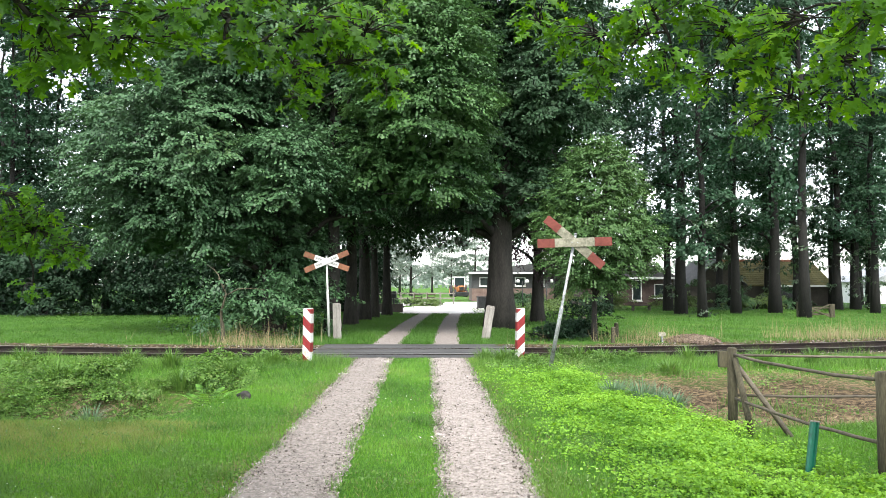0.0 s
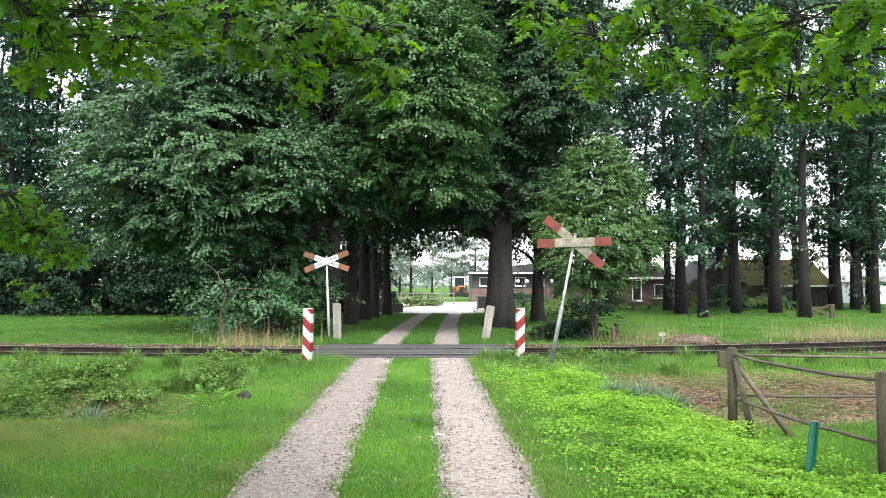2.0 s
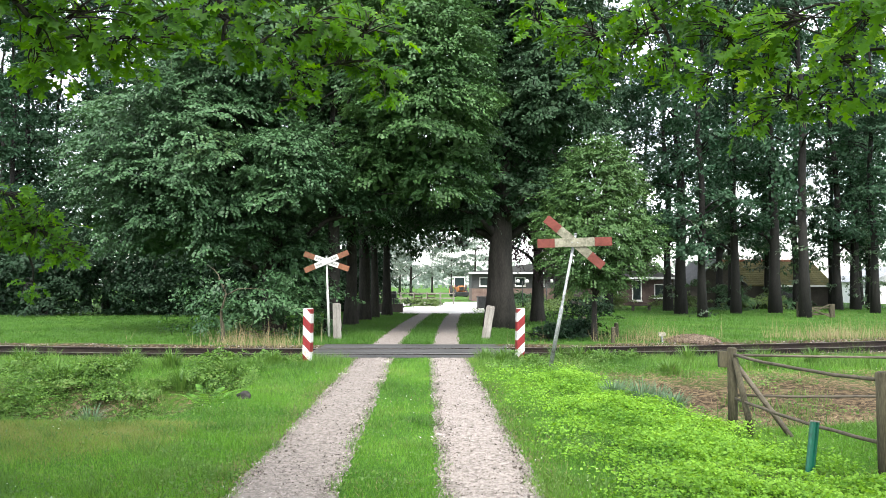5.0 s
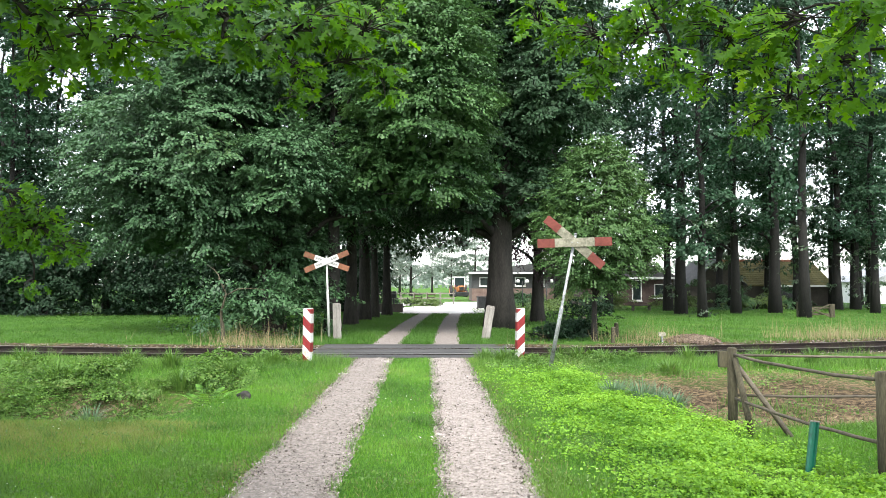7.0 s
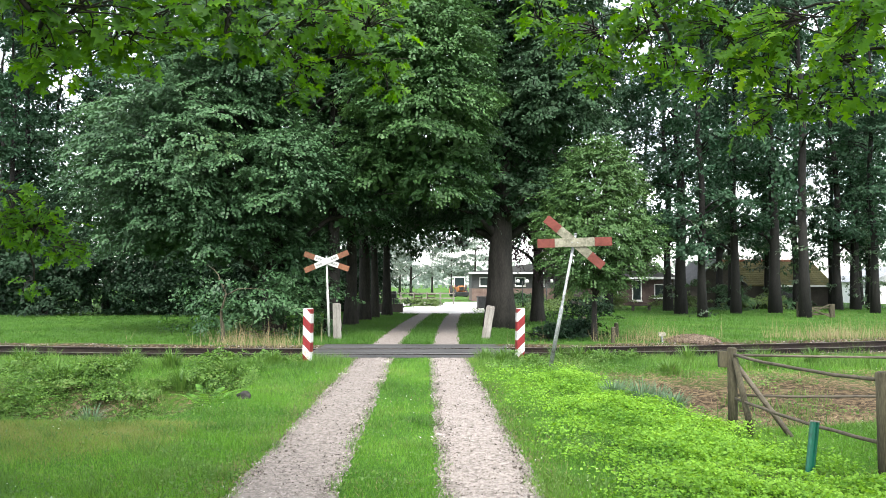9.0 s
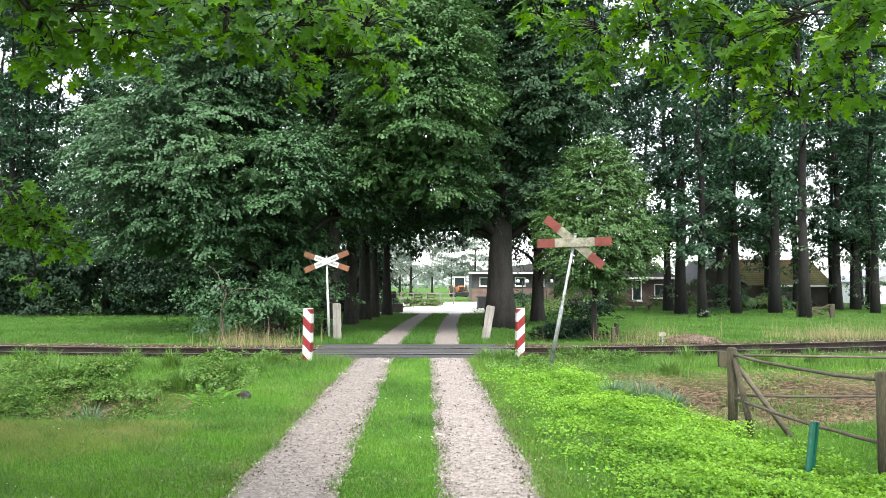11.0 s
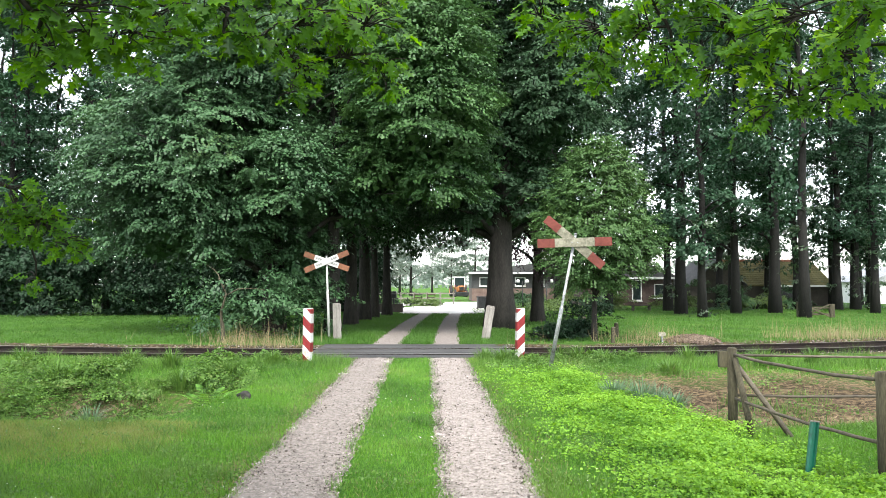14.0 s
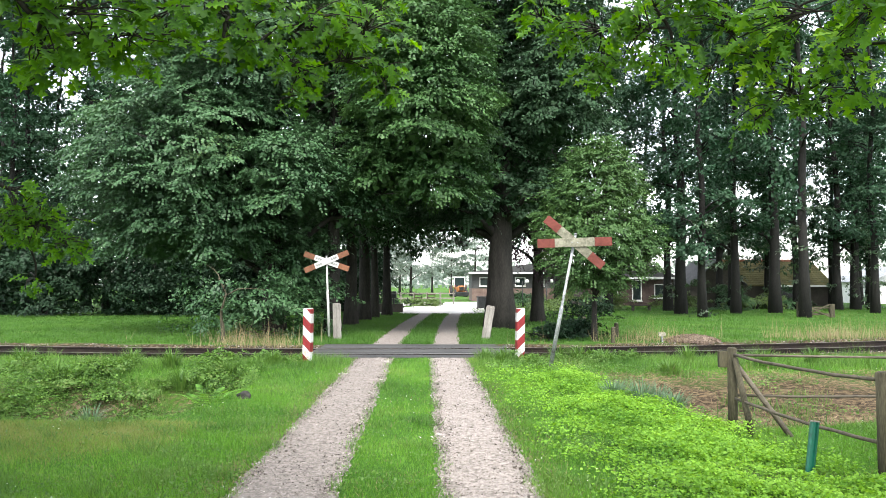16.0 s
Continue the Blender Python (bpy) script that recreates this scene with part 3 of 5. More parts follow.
def green_stake():
    t = thing("green_stake", pose(2.955, 6.24, -0.02, 0, 9, 20), "green plastic marker stake in the weeds", "stake")
    bm = bmesh.new()
    prof = [(-0.04, 0.0), (-0.034, -0.022), (-0.012, -0.028), (-0.006, -0.012), (0.006, -0.012), (0.012, -0.028), (0.034, -0.022), (0.04, 0.0), (0.03, 0.018), (-0.03, 0.018)]
    a = [bm.verts.new((x, y, -0.2)) for x, y in prof]
    b = [bm.verts.new((x, y, 0.455)) for x, y in prof]
    for i in range(len(prof)):
        bm.faces.new((a[i], a[(i + 1) % len(prof)], b[(i + 1) % len(prof)], b[i]))
    bm.faces.new(b)
    bmesh.ops.recalc_face_normals(bm, faces=bm.faces)
    part("body", bm, GREENPLASTIC, t)
    part("rim", boxed(-0.04, 0.04, -0.026, 0.016, 0.456, 0.464, 0.003), GREYWOOD, t, "pale worn top edge")


green_stake()


# ---- trees ----
def tree(name, m, seed, label, lobes, leafmat, height, radius, sprays, per, reach, leaf, bark=None, group="", limbs=14, shell=0.55, droop=0.35, crooked=0.12, bare=2.0, category="tree", inner=0, inner_size=0.3, ivy=0, spacing=0):
    rng = np.random.default_rng(seed)
    rr = random.Random(seed)
    t = thing(name, m, label, category, group)
    v, roots = layered(rng, lobes, spacing, sprays, per, leaf, reach, droop) if spacing else crown(rng, lobes, sprays, per, reach, leaf, shell, droop)
    if inner:
        v = np.concatenate([v, core(rng, lobes, inner, inner_size)])
    soup("crown", v, 4, leafmat, t)
    if ivy:
        v, _ = crown(rng, [(0, 0, 3.0, radius * 1.5, radius * 1.5, 2.8)], ivy, 12, 0.3, 0.13, 0.85)
        soup("ivy", v, 4, IVY, t, "dark ivy climbing the trunk")
    bm = bmesh.new()
    n = 9
    pts = [(crooked * math.sin(i * 1.3 + seed) * i / n, crooked * math.cos(i * 1.7 + seed) * i / n, -0.2 + (height + 0.2) * i / n) for i in range(n + 1)]
    rad = [radius * ((1 - i / n) * 0.85 + 0.1) for i in range(n + 1)]
    rad[0] = radius * 1.25
    tube(bm, pts, rad, 14, 0.07, rr)
    part("trunk", bm, bark or BARK, t)
    low = sorted(roots.tolist(), key=lambda p: p[2] + rr.uniform(-2, 2))
    for k in range(limbs):
        e = Vector(low[int((k + 0.5) / limbs * len(low) * 0.9)])
        z0 = max(bare, min(height * 0.85, e.z - 0.45 * math.hypot(e.x, e.y)))
        f = z0 / height
        s = Vector((0, 0, z0))
        mid = s.lerp(e, 0.55) + Vector((rr.uniform(-.2, .2), rr.uniform(-.2, .2), 0.12 * (e - s).length))
        r = max(0.02, radius * (1 - f) * 0.42)
        part("limb", tube(bmesh.new(), [s, s.lerp(mid, 0.5) + Vector((0, 0, 0.1)), mid, e], [r, r * 0.75, r * 0.5, r * 0.15], 6), bark or BARK, t)
    return t


# the big lime beside the crossing
lime = tree("lime_tree", pose(-5.6, 25.2, 0), 11, "huge spreading lime tree with foliage down to the ground",
            [(-2.3, -0.2, 5.4, 4.2, 3.8, 3.6), (-1.0, 0, 9.0, 3.5, 3.4, 3.2), (-2.2, -0.9, 3.7, 3.4, 2.6, 2.1), (0.9, -0.4, 2.7, 1.2, 1.2, 1.9), (2.0, 2.3, 6.0, 2.5, 2.0, 4.0),
             (2.9, 0.2, 7.6, 2.4, 2.2, 3.0), (2.6, -0.6, 4.5, 1.7, 1.5, 1.5), (1.0, -2.8, 4.7, 1.7, 1.4, 1.5), (2.6, 1.6, 12.0, 4.4, 3.4, 3.0)],
            LIME, 11, 0.42, 34, 13, 1.15, 0.108, inner=24000, inner_size=0.22, limbs=34, bare=1.6, droop=0.3, spacing=0.92)
# a lighter lime that leans over the drive
tree("leaning_lime_tree", pose(-3.55, 24.6, 0), 30, "lighter green lime tree reaching over the drive",
     [(3.0, -2.2, 7.3, 2.25, 2.0, 3.1), (1.6, -1.0, 5.2, 1.6, 1.4, 1.5), (3.6, -1.6, 5.0, 1.5, 1.4, 1.4), (1.6, -0.6, 10.6, 2.4, 2.0, 2.2)],
     FRESHLIME, 11, 0.27, 32, 13, 1.1, 0.105, inner=6000, inner_size=0.22, group="avenue trees", limbs=18, bare=3.6, droop=0.3, spacing=0.88)
# avenue, left row
for i, (x, y, r) in enumerate(((-3.5, 29.0, 0.27), (-3.4, 33.0, 0.3), (-3.15, 35.2, 0.22), (-2.75, 37.5, 0.25))):
    tree("avenue_tree", pose(x, y, 0), 30 + i, "dark avenue lime tree with a straight trunk", [(-0.3, 0, 8.2, 2.8, 2.4, 4.2), (0.6, -0.2, 6.6, 2.0, 2.0, 2.0), (-1.2, 0, 6.2, 1.8, 2.0, 2.0), (1.9, 0, 4.5, 1.6, 1.4, 1.2)],
         LIME if i % 2 else BEECH, 10, r, 740, 20, 0.55, 0.135, inner=1500, inner_size=0.34, group="avenue trees", limbs=10, bare=3.6, droop=0.5)
# avenue, right row
tree("beech_tree", pose(2.05, 27.0, 0), 41, "dark beech tree with a very thick trunk",
     [(0.4, 0.3, 8.6, 2.8, 2.4, 4.4), (-0.4, -0.2, 6.0, 1.8, 1.8, 2.6), (1.8, -0.4, 8.2, 2.5, 2.4, 3.2), (-0.9, -0.4, 4.1, 1.3, 1.5, 1.1), (-2.3, 0.6, 4.1, 1.2, 1.2, 0.9), (-1.3, -0.2, 3.7, 1.2, 1.2, 0.7), (1.3, -0.3, 4.6, 1.7, 1.6, 1.4), (0.5, 0, 12.5, 3.6, 3.0, 3.0)],
     BEECH, 12, 0.56, 24, 12, 1.15, 0.115, inner=7000, inner_size=0.26, group="avenue trees", limbs=22, bare=3.0, droop=0.5, spacing=0.95)
tree("copper_beech", pose(3.9, 31.5, 0), 42, "copper beech with dark purple leaves", [(-0.6, 0, 5.4, 2.6, 2.2, 2.6), (0.8, -0.3, 4.4, 2.2, 2.0, 1.8)],
     COPPER, 7.5, 0.3, 800, 20, 0.55, 0.12, group="avenue trees", limbs=16, bare=1.8, droop=0.5, shell=0.3)
for i, (x, y, r) in enumerate(((2.3, 31.5, 0.35), (2.6, 36.0, 0.3))):
    tree("avenue_tree", pose(x, y, 0), 50 + i, "dark avenue beech with a thick trunk", [(0.2, 0, 8.5, 3.0, 2.6, 4.6), (-0.4, 0, 5.2, 1.8, 1.8, 1.6)],
         BEECH, 11, r, 800, 20, 0.55, 0.14, inner=2000, inner_size=0.34, group="avenue trees", limbs=10, bare=3.0, droop=0.5)
# the young lime by the leaning sign
tree("young_lime_tree", pose(4.15, 21.0, 0), 61, "young light green lime tree beside the railway",
     [(0, 0, 2.7, 1.6, 1.4, 1.6), (0.1, 0, 4.0, 1.3, 1.1, 1.5), (0.7, -0.2, 2.6, 1.2, 1.0, 1.2), (-0.4, 0, 3.4, 1.2, 1.0, 1.2), (0.0, 0, 1.9, 1.1, 1.0, 0.9)],
     YOUNG, 5.2, 0.09, 15, 11, 0.66, 0.075, limbs=20, bare=1.0, inner=900, inner_size=0.14, crooked=0.06, droop=0.12, spacing=0.42)
# a thin bare stem below the big lime
tree("sapling", pose(-5.85, 20.3, 0), 62, "thin pale-barked sapling under the big lime", [(0.1, 0.3, 1.7, 1.0, 0.6, 0.6)], LIME, 1.7, 0.07, 30, 22, 0.45, 0.1, POSTWOOD, limbs=3, bare=1.2)


def undergrowth(name, m, seed, label, lobes, mat, sprays, per, reach, leaf, group="", category="shrub", stem=0.03, stemmat=None, inner=0, inner_size=0.3):
    rng = np.random.default_rng(seed)
    t = thing(name, m, label, category, group)
    v, roots = crown(rng, lobes, sprays, per, reach, leaf, 0.45, 0.35)
    if inner:
        v = np.concatenate([v, core(rng, lobes, inner, inner_size)])
    v[:, 2] = np.maximum(v[:, 2], 0.01)
    soup("leaves", v, 4, mat, t)
    rr = random.Random(seed)
    for k in range(7):
        e = Vector(roots[k * len(roots) // 7])
        e.z = max(e.z, 0.2)
        part("stem", tube(bmesh.new(), [(rr.uniform(-.15, .15), rr.uniform(-.15, .15), -0.05), Vector((e.x * 0.4, e.y * 0.4, e.z * 0.6)), e], [stem, stem * 0.67, stem * 0.2], 5), stemmat or BARK, t)
    return t


undergrowth("shrub", pose(-5.2, 22.4, 0), 70, "leafy sprouts at the foot of the big lime", [(0, 0, 0.9, 1.3, 0.9, 1.1), (0.8, 0.2, 1.1, 0.8, 0.8, 1.1), (-0.4, 0, 0.4, 1.0, 0.8, 0.5)], LIME, 300, 22, 0.45, 0.11)
# these and the meadow edge shrubs carry tree shade in their leaf colour
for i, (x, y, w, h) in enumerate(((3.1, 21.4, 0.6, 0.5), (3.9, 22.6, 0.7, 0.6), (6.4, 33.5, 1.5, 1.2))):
    undergrowth("low_shrub", pose(x, y, 0), 75 + i, "low shrub under the young lime, painted dark as in shade", [(0, 0, h * 0.45, w, w * 0.6, h * 0.55)], SHADEDHEDGE, 90, 14, 0.3, 0.09, "low shrubs", inner=700, inner_size=0.12)
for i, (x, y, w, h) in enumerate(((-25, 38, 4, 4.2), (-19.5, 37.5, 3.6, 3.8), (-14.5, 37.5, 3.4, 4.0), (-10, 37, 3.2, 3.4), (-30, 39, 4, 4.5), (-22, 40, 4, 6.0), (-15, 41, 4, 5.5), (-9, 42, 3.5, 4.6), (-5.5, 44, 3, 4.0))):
    undergrowth("hedge_shrub", pose(x, y, 0), 80 + i, "overgrown shrub at the meadow edge, shade in its dark leaf colour", [(0, 0, h * 0.5, w, 1.2, h * 0.7), (w * 0.4, 0, h * 0.7, w * 0.6, 1.2, h * 0.6)], SHADEDHEDGE, 420, 16, 0.6, 0.15, "meadow edge shrubs", inner=5200, inner_size=0.22)

# tall trees behind: a few kinds, then repeats
kinds = []
for i in range(4):
    rk = random.Random(300 + i)
    clumps = [(rk.uniform(-1.0, 1.0) * (0.6 + z * 0.05), rk.uniform(-1.0, 1.0) * (0.6 + z * 0.05), z + rk.uniform(-0.5, 0.5), rk.uniform(0.7, 1.25), rk.uniform(0.7, 1.2), rk.uniform(0.7, 1.5)) for z in np.arange(4.6, 19.5, 0.74)]
    kinds.append(tree("tall_tree", pose(-13 - 5 * i, 40 + i, 0), 90 + i, "tall dark slender tree with ivy on its trunk", clumps, POPLAR, 19, 0.2 + 0.03 * i,
                      620, 13, 0.5, 0.185, MOSSBARK, "tall background trees", inner=1900, inner_size=0.21, ivy=60 - 14 * i, limbs=22, bare=3.2, shell=0.3, crooked=0.25))
rr = random.Random(8)
spots = [(-23, 40.5), (-28, 49), (-31, 44), (-21, 45), (-17, 47), (-25, 43), (-29, 45), (-10.5, 44), (-7.5, 48), (-33, 42), (-14, 52), (-20, 55), (-27, 53), (-34, 52), (-8, 56), (-18.5, 50), (-23, 52), (-30.5, 56),
         (13.1, 44.5), (12.3, 39.5), (12.05, 35.5), (17.6, 46.5), (15.4, 40.2), (17.8, 41), (21.5, 46.5), (16.8, 35.5), (23.5, 45.5), (25.1, 46.5), (26, 46.4), (9.3, 43), (29.5, 42), (28, 50), (13.5, 56), (7.5, 50), (11, 58), (16, 60), (20, 57), (8.5, 56), (25, 59), (31, 57), (22.5, 53), (27, 53), (18.5, 51), (30, 47), (33, 46), (22.9, 40.5)]
for i, (x, y) in enumerate(spots):
    s = rr.uniform(0.92, 1.12)
    c = copy_thing(kinds[i % 4], pose(x, y, 0, 0, 0, rr.uniform(0, 360)))
    c.scale = (s, s, s * rr.uniform(0.95, 1.1))


# ---- farm buildings behind the trees ----
def window(parent, x, y, z, w, h):
    fr = bmesh.new()
    for a in ((x, x + 0.07, z, z + h), (x + w - 0.07, x + w, z, z + h), (x + 0.072, x + w - 0.072, z, z + 0.07), (x + 0.072, x + w - 0.072, z + h - 0.07, z + h)):
        box(fr, a[0], a[1], y - 0.05, y + 0.02, a[2], a[3])
    f = part("window", fr, WHITEFRAME, parent, "white-framed window")
    part("pane", boxed(x + 0.07, x + w - 0.07, y - 0.012, y - 0.004, z + 0.07, z + h - 0.07), GLASS, f, "dark window glass")
    part("sill", boxed(x - 0.05, x + w + 0.05, y - 0.09, y - 0.004, z - 0.06, z - 0.003), WHITEFRAME, f)


def gable(bm, x0, x1, y0, y1, eave, ridge):
    """A block with a gable end towards the drive, ridge running away."""
    xm = (x0 + x1) / 2
    p = [(x0, 0), (x1, 0), (x1, eave), (xm, ridge), (x0, eave)]
    a = [bm.verts.new((x, y0, z)) for x, z in p]
    b = [bm.verts.new((x, y1, z)) for x, z in p]
    for i in range(5):
        bm.faces.new((a[i], a[(i + 1) % 5], b[(i + 1) % 5], b[i]))
    bm.faces.new(a[::-1])
    bm.faces.new(b)
    bmesh.ops.recalc_face_normals(bm, faces=bm.faces)
    return bm


def barn():
    t = thing("barn", pose(19.4, 53.5, 0), "low farm barn with a mossy tiled roof and dark boarded walls", "barn")
    part("wall", boxed(0, 7.6, 0, 6, 0, 1.62), DARKWOOD, t, "dark boarded wall")
    rows, k = 12, 0
    me = bpy.data.meshes.new("tile_course")
    run, rise = 3.3, 1.75
    slope = math.degrees(math.atan2(rise, run))
    L = math.hypot(run, rise) / rows
    bm = bmesh.new()
    for i in range(38):
        box(bm, -0.25 + i * 0.214, -0.25 + i * 0.214 + 0.2, 0, L * 1.12, 0, 0.035)
    bm.to_mesh(me)
    bm.free()
    me.materials.append(ROOFTILE)
    roof = part("roof", boxed(-0.25, 7.85, 0, math.hypot(run, rise), -0.09, -0.02, 0, pose(0, -0.3, 1.48, slope)), ROOFTILE, t, "mossy yellow-brown tiled roof")
    for r in range(rows):
        o = new("tile_course", me)
        o.parent = roof
        o.matrix_basis = pose(0, -0.3, 1.48, slope) @ pose(random.uniform(-0.02, 0.02), r * L, 0.0, -2.2)
    part("roof_back", boxed(-0.25, 7.85, 0, math.hypot(run, rise), -0.09, -0.02, 0, pose(0, 6.3, 1.48) @ pose(0, 0, 0, 0, 0, 180) @ pose(-7.6, 0, 0, slope)), ROOFTILE, t)
    for i in range(20):
        part("ridge_tile", tube(bmesh.new(), [(-0.25 + i * 0.405, 3, 3.24), (-0.25 + i * 0.405 + 0.4, 3, 3.26)], [0.12, 0.13], 8), RIDGETILE, roof, "red ridge tile")
    part("door", boxed(4.2, 5.9, -0.06, -0.004, 0.02, 1.42), DARKIRON, t, "dark barn door")
    part("fascia", boxed(3.4, 7.9, -0.36, -0.31, 1.36, 1.47), WHITEFRAME, t, "pale gutter board")
    part("wing", gable(bmesh.new(), -2.6, 1.2, -1.6, 4, 1.4, 3.15), DARKWOOD, t, "dark boarded gable wing")
    for s in (-1, 1):
        part("verge_board", boxed(0, 2.65, -0.06, 5.4, -0.03, 0.03, 0, pose(-0.7, -1.7, 3.24) @ pose(0, 0, 0, 0, 42.5 if s > 0 else 137.5, 0)), GREYROOF, t, "grey roof edge")


def farmhouse():
    t = thing("farmhouse", pose(10.2, 55, 0), "low brick farmhouse with large dark windows", "house")
    part("wall", boxed(0, 6.4, 0, 7, 0, 2.0), DARKBRICK, t, "dark red brick wall")
    part("roof", gable(bmesh.new(), -0.3, 6.7, -0.35, 7.3, 0.14, 1.6), GREYROOF, t, "grey pitched roof").matrix_basis = pose(0, 0, 1.93)
    window(t, 1.3, 0, 0.55, 1.1, 1.0)
    window(t, 3.4, 0, 0.35, 0.7, 1.5)
    window(t, 5.0, 0, 0.55, 0.8, 1.0)
    part("fascia", boxed(-0.3, 6.7, -0.4, -0.36, 1.9, 2.06), WHITEFRAME, t)


def long_house():
    t = thing("long_house", pose(2.6, 69, 0), "long grey farm building with white-edged roof", "house")
    part("wall", boxed(0, 11, 0, 8, 0, 1.15), BRICK, t, "pale red brick lower wall")
    part("boarding", boxed(0, 11, 0.01, 7.99, 1.152, 2.5), GREYROOF, t, "grey boarded upper wall")
    part("roof", gable(bmesh.new(), -0.3, 11.3, -0.5, 8.4, 0.1, 0.9), GREYROOF, t, "low grey roof").matrix_basis = pose(0, 0, 2.5)
    part("fascia", boxed(-0.3, 11.3, -0.56, -0.51, 2.46, 2.62), WHITEFRAME, t, "white roof edge")
    for x in (0.7, 3.9, 5.6, 7.6, 9.2):
        window(t, x, 0, 1.35, 0.95, 0.8)
    for x in (1.0, 1.85):
        part("door", boxed(x, x + 0.8, -0.05, -0.003, 0.02, 1.1), BRICK, t, "brown double door")


barn(), farmhouse(), long_house()


def tractor():
    t = thing("tractor", pose(1.95, 94, 0.0, 0, 0, 8), "orange farm tractor with a glazed cab parked in the yard", "tractor")
    part("body", boxed(-0.45, 0.45, -1.2, 1.3, 0.55, 1.2, 0.1), ORANGE, t)
    part("bonnet", boxed(-0.36, 0.36, -2.1, -1.21, 0.7, 1.35, 0.12), ORANGE, t)
    part("grille", boxed(-0.28, 0.28, -2.13, -2.102, 0.75, 1.25, 0.01), DARKIRON, t)
    part("cab_roof", boxed(-0.72, 0.72, -0.6, 1.1, 2.32, 2.45, 0.05), WHITEFRAME, t, "white cab roof")
    for x in (-0.66, 0.66):
        for y in (-0.52, 1.0):
            part("cab_post", boxed(x - 0.04, x + 0.04, y - 0.04, y + 0.04, 1.2, 2.32), WHITEFRAME, t)
        part("mudguard", boxed(x - 0.2 * (x < 0), x + 0.2 * (x > 0), 0.1, 1.4, 1.15, 1.24, 0.03), ORANGE, t)
        part("lamp", boxed(x - 0.09, x + 0.09, -1.32, -1.24, 1.26, 1.4, 0.02), REDPAINT, t)
    part("windscreen", boxed(-0.6, 0.6, -0.53, -0.515, 1.22, 2.3), GLASS, t)
    for x, y, r, w in ((-0.85, 0.75, 0.72, 0.4), (0.85, 0.75, 0.72, 0.4), (-0.7, -1.5, 0.45, 0.28), (0.7, -1.5, 0.45, 0.28)):
        wheel = part("wheel", tube(bmesh.new(), [(x - w / 2, y, r), (x - w / 2 + 0.05, y, r), (x + w / 2 - 0.05, y, r), (x + w / 2, y, r)], [r * 0.85, r, r, r * 0.85], 20), RUBBER, t, "black tyre")
        part("rim", tube(bmesh.new(), [(x - w / 2 - 0.01, y, r), (x + w / 2 + 0.01, y, r)], [r * 0.5, r * 0.5], 16), ORANGE, wheel)
    part("bucket", boxed(-0.85, 0.85, -2.75, -2.3, 0.12, 0.6, 0.05), DARKIRON, t, "dark front loader bucket")
    for x in (-0.5, 0.5):
        part("loader_arm", boxed(x - 0.06, x + 0.06, -2.32, -0.6, 0.5, 0.64, 0.02), ORANGE, t)


tractor()


def shed():
    t = thing("white_shed", pose(33.6, 60, 0), "white farm shed behind the trees", "shed")
    part("wall", boxed(0, 6, 0, 6, 0, 1.7), WHITEFRAME, t, "white wall")
    part("roof", gable(bmesh.new(), -0.3, 6.3, -0.3, 6.3, 0.05, 1.3), GALV, t, "pale metal roof").matrix_basis = pose(0, 0, 1.69)


shed()


def simple(name, m, label, category, pieces, group=""):
    """A thing out of a few bevelled pieces: (part name, box, bevel, material)."""
    t = thing(name, m, label, category, group)
    for pn, b, bev, mat in pieces:
        part(pn, boxed(*b, bev), mat, t)
    return t


# yard clutter
planter = simple("planter", pose(-2.9, 42.0, 0.012), "dark trough planter at the yard's edge", "planter",
                 [("front", (-0.7, 0.7, -0.3, -0.25, 0, 0.45), 0.01, DARKWOOD), ("back", (-0.7, 0.7, 0.25, 0.3, 0, 0.45), 0.01, DARKWOOD), ("side", (-0.7, -0.65, -0.249, 0.249, 0, 0.45), 0.01, DARKWOOD),
                  ("side", (0.65, 0.7, -0.249, 0.249, 0, 0.45), 0.01, DARKWOOD), ("soil", (-0.649, 0.649, -0.249, 0.249, 0, 0.38), 0, STONE)])
simple("waste_bin", pose(2.35, 46.5, 0.012, 0, 0, 8), "dark wheeled waste bin beside the yard", "waste bin",
       [("body", (-0.25, 0.25, -0.28, 0.28, 0.08, 0.72), 0.05, DARKIRON), ("lid", (-0.27, 0.27, -0.31, 0.3, 0.722, 0.79), 0.02, RUBBER), ("wheel", (-0.27, -0.2, 0.15, 0.3, 0.0, 0.15), 0.03, RUBBER), ("wheel", (0.2, 0.27, 0.15, 0.3, 0.0, 0.15), 0.03, RUBBER)])
simple("letter_box", pose(-2.75, 42.6, 0.0), "dark letter box on a post by the drive", "letter box",
       [("post", (-0.05, 0.05, -0.05, 0.05, -0.2, 0.75), 0.01, DARKIRON), ("box", (-0.16, 0.16, -0.2, 0.2, 0.752, 1.15), 0.03, DARKIRON), ("flap", (-0.13, 0.13, -0.215, -0.203, 0.98, 1.06), 0.0, GREYROOF)])
for i, (x, y, w, h) in enumerate(((-2.05, 54, 0.75, 0.62), (-0.65, 53, 0.7, 0.5))):
    undergrowth("clipped_box_shrub", pose(x, y, 0), 120 + i, "low clipped box shrub beside the yard", [(0, 0, h * 0.5, w, 0.5, h * 0.5)], SHRUB, 160, 18, 0.25, 0.09, "clipped shrubs")
for i, (x, y) in enumerate(((-4.2, 58), (-3.2, 58), (-2.2, 58), (-1.2, 58), (-0.2, 58), (0.8, 58))):
    simple("paddock_post", pose(x, y, 0), "grey wooden paddock fence post", "fence post", [("body", (-0.06, 0.06, -0.06, 0.06, -0.2, 0.95), 0.015, GREYWOOD)], "paddock posts")
